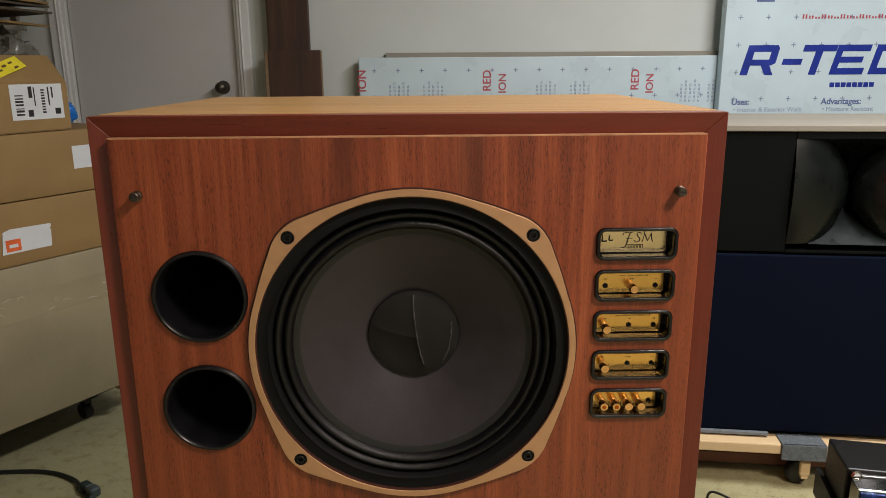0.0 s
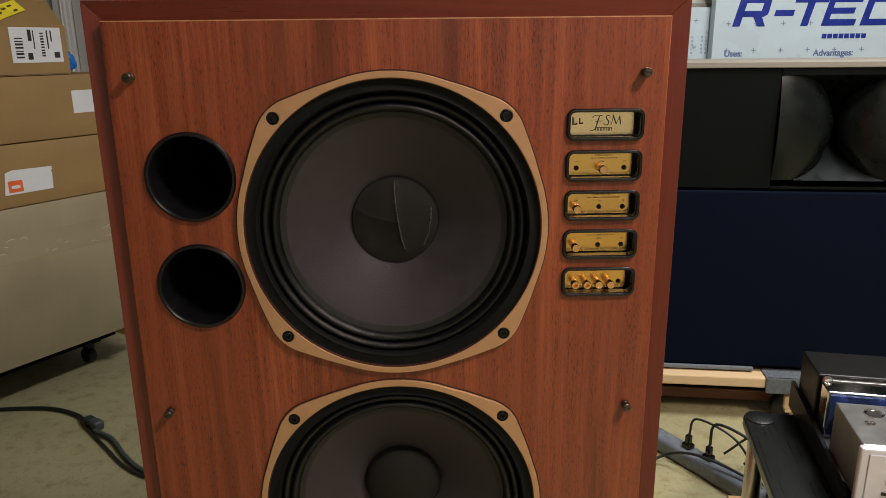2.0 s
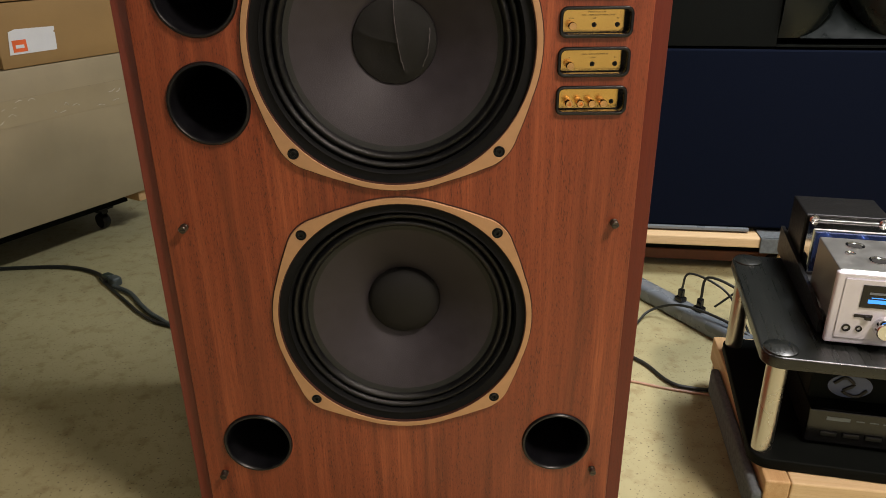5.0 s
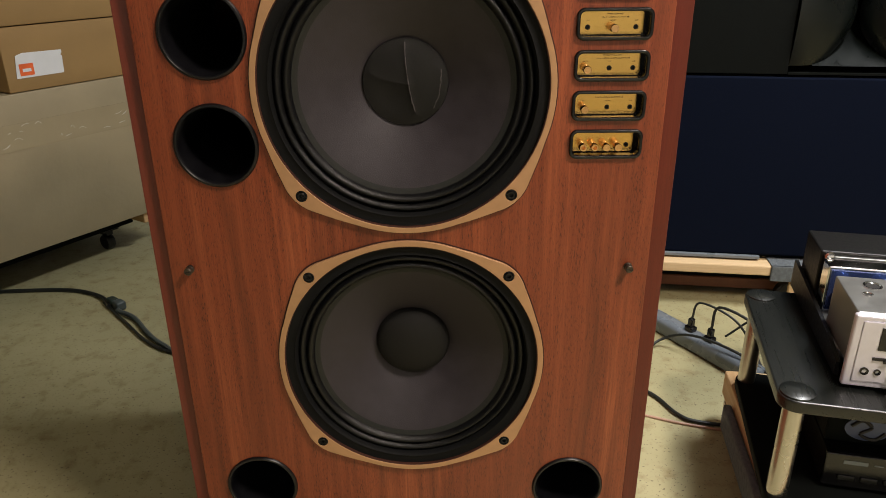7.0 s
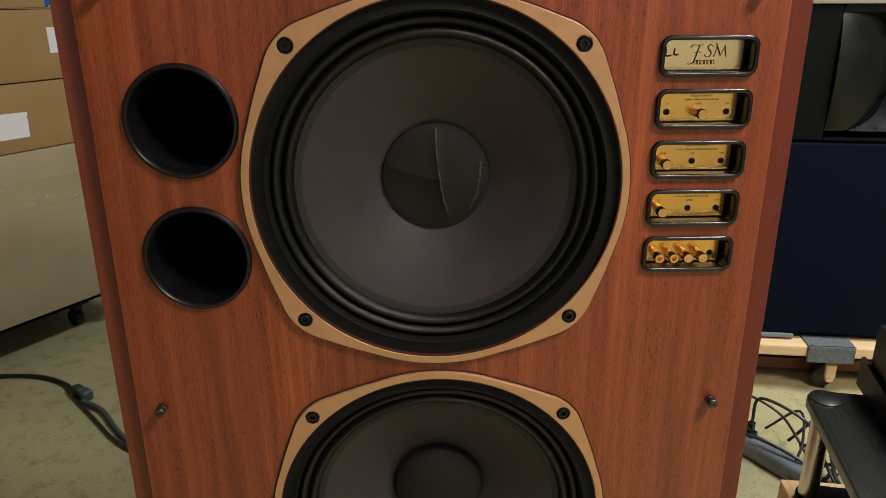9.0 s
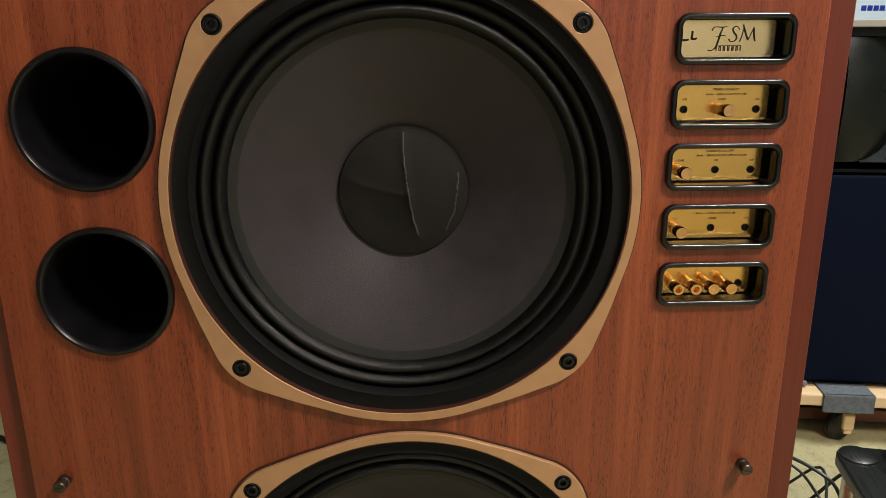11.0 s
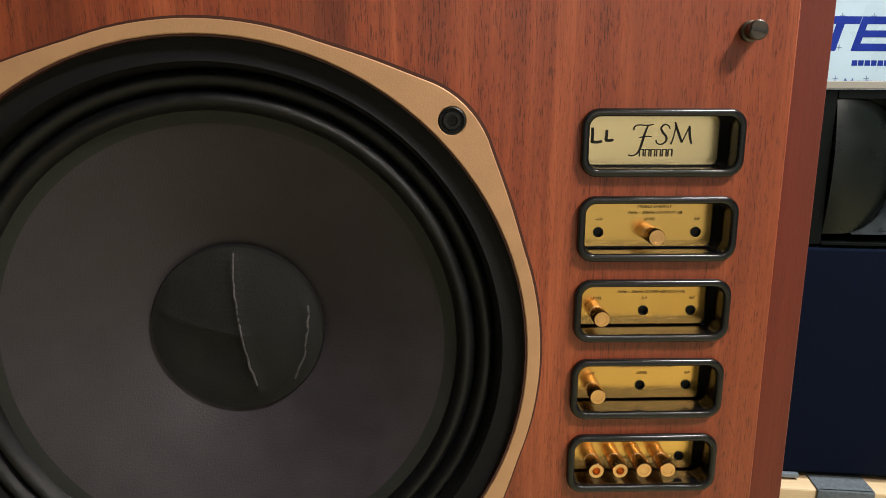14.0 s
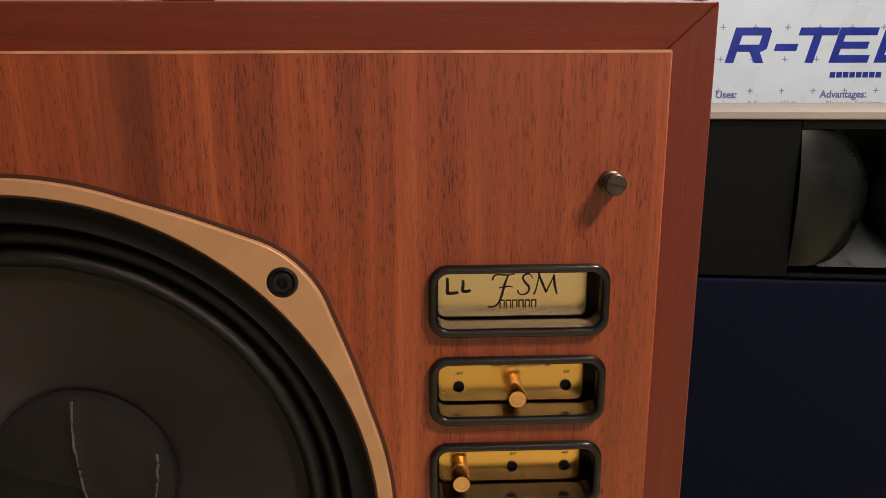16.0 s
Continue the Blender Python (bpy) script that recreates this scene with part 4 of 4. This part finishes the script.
# ---- equipment stand ----
SM = pose(0.553, 0.036, 0, 0, 0, -13)
base = thing("furniture_dolly", SM @ pose(0.010, 0.40, 0, 0, 0, 4) @ pose(0, -0.40, 0), "pine dolly with grey carpet padding under the stand", "dolly")
part("frame_rail", box(-0.009, 0.03, -0.03, 0.43, 0.066, 0.1225, 0.003), PINE_DEEP, base, "pine side rail")
part("frame_rail", box(0.64, 0.69, -0.03, 0.43, 0.066, 0.1225, 0.003), PINE_DEEP, base)
part("end_rail", box(0.031, 0.639, -0.03, 0.04, 0.066, 0.1222, 0.003), PINE, base)
part("end_rail", box(0.031, 0.639, 0.36, 0.43, 0.066, 0.1222, 0.003), PINE, base)
part("carpet_pad", box(-0.027, -0.0095, -0.03, 0.34, 0.040, 0.098, 0.006), GREY_CARPET, base, "grey carpet padding")
for x in (0.01, 0.66):
    for y in (0.02, 0.38):
        c = part("castor", box(x - 0.02, x + 0.02, y - 0.02, y + 0.02, 0.05, 0.0655), STEEL, base)
        part("wheel", lathe([(0, -0.012), (0.025, -0.012), (0.028, -0.008), (0.028, 0.008), (0.025, 0.012), (0, 0.012)], 24, pose(x, y, 0.028, 0, 0, 90)), RUBBER, c, "", True)


def shelf_board(z0, z1, inset=0.0):
    bm = cutout([rounded(inset, 0.66 - inset, 0, 0.395, 0.03)], z0, z1, 0.003)
    bmesh.ops.transform(bm, matrix=Matrix(((1, 0, 0, 0), (0, 0, 1, 0), (0, 1, 0, 0), (0, 0, 0, 1))), verts=bm.verts)
    bmesh.ops.recalc_face_normals(bm, faces=bm.faces[:])
    return bm


stand = thing("equipment_stand", SM, "two-tier black stand with steel posts and rounded corners", "stand")
part("lower_shelf", shelf_board(0.123, 0.143, 0.009), BLACK_PAINT, stand, "matt black lower shelf")
part("upper_shelf", shelf_board(0.314, 0.335), BLACK_GLOSS, stand, "glossy black wood-grain shelf")
for x in (0.029, 0.631):
    for y in (0.029, 0.366):
        p = part("post", lathe([(0.0, 0.143), (0.0165, 0.143), (0.0165, 0.3138), (0.0, 0.3138)], 32, pose(x, y, 0) @ Matrix(((1, 0, 0, 0), (0, 0, 1, 0), (0, 1, 0, 0), (0, 0, 0, 1)))), STEEL, stand, "brushed steel post", True)
        part("cap", lathe([(0.0265, 0.335), (0.0258, 0.3375), (0.018, 0.3405), (0.0, 0.3415)], 32, pose(x, y, 0) @ Matrix(((1, 0, 0, 0), (0, 0, 1, 0), (0, 1, 0, 0), (0, 0, 0, 1)))), BLACK_GLOSS, p, "glossy domed cap", True)

amp = thing("tube_amplifier", SM @ pose(0.002, 0.02, 0), "silver-fronted tube amplifier with a blue display on the shelf", "amplifier")
FLIP = Matrix(((1, 0, 0, 0), (0, 0, 1, 0), (0, 1, 0, 0), (0, 0, 0, 1)))
AX0, AX1, AY = 0.092, 0.40, 0.034
part("chassis", box(AX0 + 0.004, AX1, AY + 0.06, 0.385, 0.345, 0.372, 0.002), CHASSIS, amp)
for x, y in ((0.12, 0.07), (0.37, 0.07), (0.12, 0.35), (0.37, 0.35)):
    part("foot", lathe([(0, 0.335), (0.012, 0.335), (0.014, 0.345), (0, 0.345)], 20, pose(x, y, 0) @ FLIP), RUBBER, amp)
bm = slab([(AY + 0.03, 0.341), (0.40, 0.341), (0.40, 0.394), (AY + 0.10, 0.378), (AY + 0.03, 0.364)], AX0 - 0.003, AX0 + 0.0035)
bmesh.ops.transform(bm, matrix=Matrix(((0, 1, 0, 0), (1, 0, 0, 0), (0, 0, 1, 0), (0, 0, 0, 1))), verts=bm.verts)
bmesh.ops.recalc_face_normals(bm, faces=bm.faces[:])
part("side_plate", bm, BLACK_STEEL, amp, "dark side plate")
part("tube_cover", box(AX0 + 0.006, AX1, AY + 0.012, AY + 0.145, 0.372, 0.462, 0.002), CHASSIS, amp, "grey metal cover with tube holes")
fp = part("front_panel", box(AX0, AX1 + 0.002, AY, AY + 0.012, 0.341, 0.463, 0.004, 3), SILVER, amp, "bevelled silver front panel")
part("panel_inset", box(AX0 + 0.012, AX1 - 0.01, AY - 0.0018, AY - 0.0002, 0.352, 0.454, 0.0012), SILVER, fp)
dp = part("display", box(AX0 + 0.038, AX0 + 0.15, AY - 0.0036, AY - 0.0019, 0.408, 0.446, 0.0008), BLACK_PLASTIC, fp, "dark display window")
part("display_line", box(AX0 + 0.048, AX0 + 0.15, AY - 0.0042, AY - 0.0037, 0.4165, 0.4225), SCREEN, dp, "lit blue line of text")
part("display_line", box(AX0 + 0.052, AX0 + 0.135, AY - 0.0042, AY - 0.0037, 0.4250, 0.4262), SCREEN, dp)
part("display_bar", box(AX0 + 0.048, AX0 + 0.14, AY - 0.0042, AY - 0.0037, 0.4310, 0.4345), GREY_PLASTIC, dp)
part("switch", box(AX0 + 0.034, AX0 + 0.060, AY - 0.004, AY - 0.0019, 0.391, 0.396, 0.0008), INK, fp)
part("switch_lever", box(AX0 + 0.048, AX0 + 0.058, AY - 0.008, AY - 0.004, 0.3885, 0.395, 0.0015), BLACK_PLASTIC, fp)
for dx, r in ((0.027, 0.0062), (0.045, 0.0048)):
    part("jack", lathe([(r, 0), (r, -0.002), (r * 0.6, -0.0022), (r * 0.5, 0.002), (0, 0.002)], 20, pose(AX0 + dx, AY - 0.0018, 0.371)), BLACK_PLASTIC, fp, "", True)
part("knob", lathe([(0.0, -0.022), (0.013, -0.022), (0.0145, -0.020), (0.0155, -0.002), (0.0155, -0.0018)], 32, pose(AX0 + 0.078, AY, 0.378)), CHROME, fp, "shiny metal knob", True)
for x, y, r in ((AX0 + 0.052, AY + 0.112, 0.0145), (AX0 + 0.036, AY + 0.078, 0.0075), (AX0 + 0.072, AY + 0.055, 0.0150), (AX0 + 0.13, AY + 0.105, 0.0145), (AX0 + 0.155, AY + 0.055, 0.0150)):
    h = part("tube_hole", lathe([(r, 0.462), (r, 0.4636), (r * 0.86, 0.4638), (r * 0.72, 0.4626)], 28, pose(x, y, 0) @ FLIP), CHROME, amp, "chrome-ringed tube hole", True)
    part("hole_floor", lathe([(r * 0.74, 0.4624), (0, 0.4624)], 28, pose(x, y, 0) @ FLIP), INK, h)
part("mirror_cover", box(AX0 + 0.008, AX1, 0.225, 0.262, 0.372, 0.458, 0.002), CHROME, amp, "polished transformer cover")
part("blue_glass", box(AX0 + 0.012, AX1 - 0.004, 0.2225, 0.2245, 0.378, 0.452), plain("blue_film", (0.10, 0.16, 0.42), 0.12, 0.8), amp, "blue reflective panel")
for k in range(4):
    part("tube_dome", lathe([(0.0145, 0.372), (0.0145, 0.425), (0.011, 0.438), (0.005, 0.444), (0, 0.445)], 24, pose(AX0 + 0.035 + 0.06 * k, 0.200, 0) @ FLIP), plain("smoky_glass", (0.12, 0.15, 0.22), 0.08, 0.3), amp, "smoky glass tube", True)
tx = part("transformer", box(AX0 + 0.005, AX0 + 0.145, 0.275, 0.380, 0.372, 0.466, 0.003), BLACK_STEEL, amp, "black transformer housing")
part("clamp_bar", box(AX0 + 0.024, AX0 + 0.126, 0.268, 0.2745, 0.452, 0.459, 0.001), CHASSIS, tx)
for dx in (0.018, 0.132):
    part("bolt", lathe([(0, -0.012), (0.006, -0.011), (0.0085, -0.008), (0.0085, -0.003), (0.007, 0)], 20, pose(AX0 + dx, 0.275, 0.459)), CHROME, tx, "", True)
part("output_tube", lathe([(0.017, 0.372), (0.017, 0.44), (0.012, 0.466), (0.0, 0.471)], 24, pose(AX0 + 0.215, 0.31, 0) @ FLIP), plain("amber_glass", (0.25, 0.12, 0.05), 0.08, 0.2), amp, "amber glass tube", True)
part("heater", lathe([(0.0, 0.440), (0.006, 0.443), (0.0, 0.450)], 12, pose(AX0 + 0.208, 0.291, 0) @ FLIP), TUBE_GLOW, amp, "glowing heater")

dk = thing("tuner", SM @ pose(-0.034, 0, 0), "black hi-fi tuner on the lower shelf", "tuner")
part("case", box(0.135, 0.57, 0.062, 0.33, 0.152, 0.212, 0.002), BLACK_PAINT, dk)
fz = part("fascia", box(0.133, 0.572, 0.054, 0.0615, 0.150, 0.214, 0.002), BLACK_PLASTIC, dk)
part("logo_bar", box(0.160, 0.196, 0.0534, 0.0539, 0.196, 0.203), GREY_PLASTIC, fz)
part("print_block", join(*[box(0.205 + 0.02 * k, 0.218 + 0.02 * k, 0.0534, 0.0539, 0.198, 0.2) for k in range(6)]), GREY_PLASTIC, fz)
for k in range(6):
    part("button", box(0.155 + 0.034 * k, 0.180 + 0.034 * k, 0.050, 0.0539, 0.166, 0.174, 0.0015), BLACK_STEEL, fz)
for x in (0.16, 0.53):
    for y in (0.09, 0.30):
        part("foot", box(x - 0.012, x + 0.012, y - 0.012, y + 0.012, 0.143, 0.1518), RUBBER, dk)
cd = thing("player", SM @ pose(-0.05, 0, 0), "black disc player with a pale blue emblem on its front", "disc player")
part("case", box(0.15, 0.55, 0.085, 0.34, 0.2165, 0.272, 0.003), BLACK_PAINT, cd)
em = part("emblem_disc", lathe([(0.0, 0), (0.026, 0), (0.026, -0.001), (0.0, -0.0012)], 40, pose(0.21, 0.0848, 0.246) @ Matrix.Diagonal((1.3, 1, 0.85, 1))), plain("pale_blue_print", (0.06, 0.08, 0.17), 0.4), cd, "pale blue oval emblem", True)
part("emblem_curl", tube([(0.185, 0.083, 0.25), (0.2, 0.083, 0.262), (0.215, 0.083, 0.25), (0.2, 0.083, 0.236), (0.222, 0.083, 0.228), (0.236, 0.083, 0.242)], 0.0028), INK, em)
for x in (0.18, 0.52):
    part("foot", box(x - 0.012, x + 0.012, 0.1, 0.3, 0.2122, 0.2168), RUBBER, cd)

# ---- cables and power strip ----
PZ = 0.026
a, b = Vector((0.555, 0.985, PZ)), Vector((0.79, 0.575, PZ))
strip = thing("power_strip", pose(0, 0, 0), "long grey plastic power strip lying on the floor", "power strip")
ang = math.degrees(math.atan2((b - a).y, (b - a).x))
mid_p = (a + b) / 2
ln = (b - a).length
part("housing", box(-ln / 2, ln / 2, -0.025, 0.025, -0.026, 0.018, 0.012, 4, m=pose(*mid_p, 0, 0, ang)), GREY_PLASTIC, strip, "", True)
for s in (0.015, 0.078):
    m = pose(*mid_p, 0, 0, ang) @ pose(s, 0.0, 0.018)
    pl = thing("plug", m, "black moulded plug pushed into the power strip", "plug", "plugs")
    part("plug_body", join(box(-0.013, 0.013, -0.011, 0.011, 0, 0.014, 0.004), box(-0.007, 0.007, -0.007, 0.007, 0.013, 0.036, 0.003)), BLACK_PLASTIC, pl)


def cable(name, pts, r, mat, label):
    t = part(name, tube(pts, r), mat, None, "", True)
    return tagged(t, label, "cable", "floor cables")


pA = pose(*mid_p, 0, 0, ang) @ pose(0.015, 0, 0.053)
pB = pose(*mid_p, 0, 0, ang) @ pose(0.078, 0, 0.053)
cable("power_cable", [pA.translation, pA.translation + Vector((0.015, 0.0, 0.045)), (0.755, 0.70, 0.115), (0.79, 0.66, 0.07), (0.80, 0.58, 0.03), (0.82, 0.52, 0.008)], 0.0030, CABLE, "thin black power cable looping from a plug")
cable("power_cable", [pB.translation, pB.translation + Vector((0.012, 0.0, 0.06)), (0.785, 0.635, 0.13), (0.81, 0.61, 0.08), (0.815, 0.55, 0.045), (0.83, 0.47, 0.009)], 0.0036, CABLE, "thick black power cable looping from a plug")
cable("power_cable", [(0.36, 0.62, 0.006), (0.52, 0.68, 0.006), (0.60, 0.76, 0.02), (0.67, 0.72, 0.056), (0.76, 0.62, 0.056), (0.82, 0.56, 0.02)], 0.0035, CABLE, "thin black cable lying over the power strip")
cable("power_cable", [(0.36, 0.66, 0.006), (0.51, 0.555, 0.006), (0.56, 0.46, 0.006), (0.60, 0.43, 0.006), (0.70, 0.41, 0.006)], 0.0042, CABLE, "black cable lying on the floor")
cable("speaker_wire", [(0.36, 0.47, 0.003), (0.46, 0.468, 0.003), (0.56, 0.43, 0.003), (0.66, 0.40, 0.003)], 0.003, plain("pinkish_wire", (0.45, 0.28, 0.2), 0.4), "thin pinkish speaker wire on the floor")
cable("cable_tangle", [(0.80, 0.66, 0.05), (0.82, 0.60, 0.09), (0.80, 0.52, 0.07), (0.83, 0.50, 0.02), (0.80, 0.57, 0.01), (0.84, 0.62, 0.03), (0.86, 0.52, 0.06), (0.88, 0.46, 0.009)], 0.004, CABLE, "tangled black cable behind the stand")
for k in range(4):
    x, y = 0.77 + 0.03 * k, 0.62 - 0.05 * k
    loop = [(x, y + 0.14, 0.03), (x + 0.05, y + 0.10, 0.10 + 0.02 * k), (x + 0.02 + random.uniform(0, 0.05), y + 0.02, 0.07), (x - 0.02, y - 0.03, 0.012), (x + 0.06, y - 0.06, 0.05), (x + 0.10, y + 0.02, 0.012)]
    cable("loose_cable", loop, 0.003 + 0.0006 * (k % 3), CABLE, "loose black cable looped behind the stand")
cable("extension_cord", [(-1.9, 1.02, 0.006), (-1.5, 1.08, 0.006), (-1.29, 1.10, 0.006), (-1.104, 1.106, 0.006), (-0.99, 1.06, 0.007), (-0.93, 0.99, 0.012)], 0.0062, CABLE, "black extension cord lying on the floor")
cable("extension_cord", [(-0.895, 0.96, 0.012), (-0.83, 0.92, 0.008), (-0.765, 0.84, 0.007), (-0.70, 0.775, 0.007), (-0.60, 0.72, 0.007), (-0.3, 0.72, 0.007)], 0.0066, GREY_CABLE, "grey extension cord lying on the floor")
cable("extension_cord", [(-0.96, 1.02, 0.006), (-0.90, 0.955, 0.006), (-0.825, 0.875, 0.006), (-0.755, 0.80, 0.006), (-0.68, 0.745, 0.006), (-0.55, 0.70, 0.006)], 0.004, CABLE, "thin dark cord beside the grey cord")
cn = thing("cord_connector", pose(-0.915, 1.0, 0.0, 0, 0, -38), "dark green cord connector lying on the floor", "connector")
part("socket_half", box(-0.036, 0.0, -0.013, 0.013, 0.0, 0.026, 0.006, 3), plain("green_black_plastic", (0.02, 0.035, 0.03), 0.4), cn, "", True)
part("plug_half", box(0.001, 0.034, -0.015, 0.015, 0.0, 0.028, 0.007, 3), GREY_CABLE, cn, "grey plug half", True)

# ---- bags on the shelf behind the cartons ----
sh = thing("wire_shelf", pose(-1.53, 1.80, 0, 0, 0, 0), "shelf piled with plastic-wrapped parts beside the door", "shelf")
for x in (-0.3, 0.03):
    for y in (0.0, 0.25):
        part("post", box(x - 0.012, x + 0.012, y - 0.012, y + 0.012, 0, 1.9), STEEL, sh)
for z in (0.98, 1.26):
    part("shelf_board", box(-0.32, 0.19 if z < 1 else 0.06, -0.17, 0.27, z, z + 0.02, 0.002), STEEL, sh)


def crumple(name, m, sx, sy, sz, mat, label, seed):
    bm = bmesh.new()
    bmesh.ops.create_icosphere(bm, subdivisions=4, radius=1)
    for v in bm.verts:
        d = noise.noise(v.co * 2.2 + Vector((seed, 0, 0))) * 0.35 + noise.noise(v.co * 6 + Vector((0, seed, 0))) * 0.18
        v.co *= 1 + d
        v.co = Vector((v.co.x * sx, v.co.y * sy, max(v.co.z, -0.75) * sz + 0.75 * sz))
    ob = tagged(part(name, bm, mat, None, "", True), label, "plastic bag", "plastic bags")
    ob.matrix_world = m
    return ob


crumple("plastic_bag", pose(-1.39, 1.74, 1.0), 0.11, 0.09, 0.135, BAG, "crumpled clear plastic bag on the shelf", 2)
crumple("plastic_bag", pose(-1.33, 1.69, 0.995), 0.085, 0.07, 0.125, BAG, "crumpled clear plastic bag on the shelf", 5)
crumple("plastic_bag", pose(-1.145, 1.60, 0.957), 0.032, 0.04, 0.040, BLUE_BAG, "small crumpled blue plastic bag", 9)
crumple("plastic_bag", pose(-1.185, 1.63, 0.957), 0.035, 0.05, 0.075, BAG, "crumpled clear plastic bag on the carton", 12)
pile = thing("card_pile", pose(-1.545, 1.70, 1.262), "pile of dark flattened cardboard sheets", "cardboard")
for k in range(7):
    part("card_sheet", box(-0.25, 0.22 + 0.03 * random.random(), -0.1, 0.2, 0.012 * k, 0.012 * k + 0.007, m=pose(0, 0, 0.02, 0, random.uniform(-4, 4), random.uniform(-8, 8))), plain("dark_card", (0.07, 0.055, 0.035), 0.7) if k % 2 else CARD, pile)
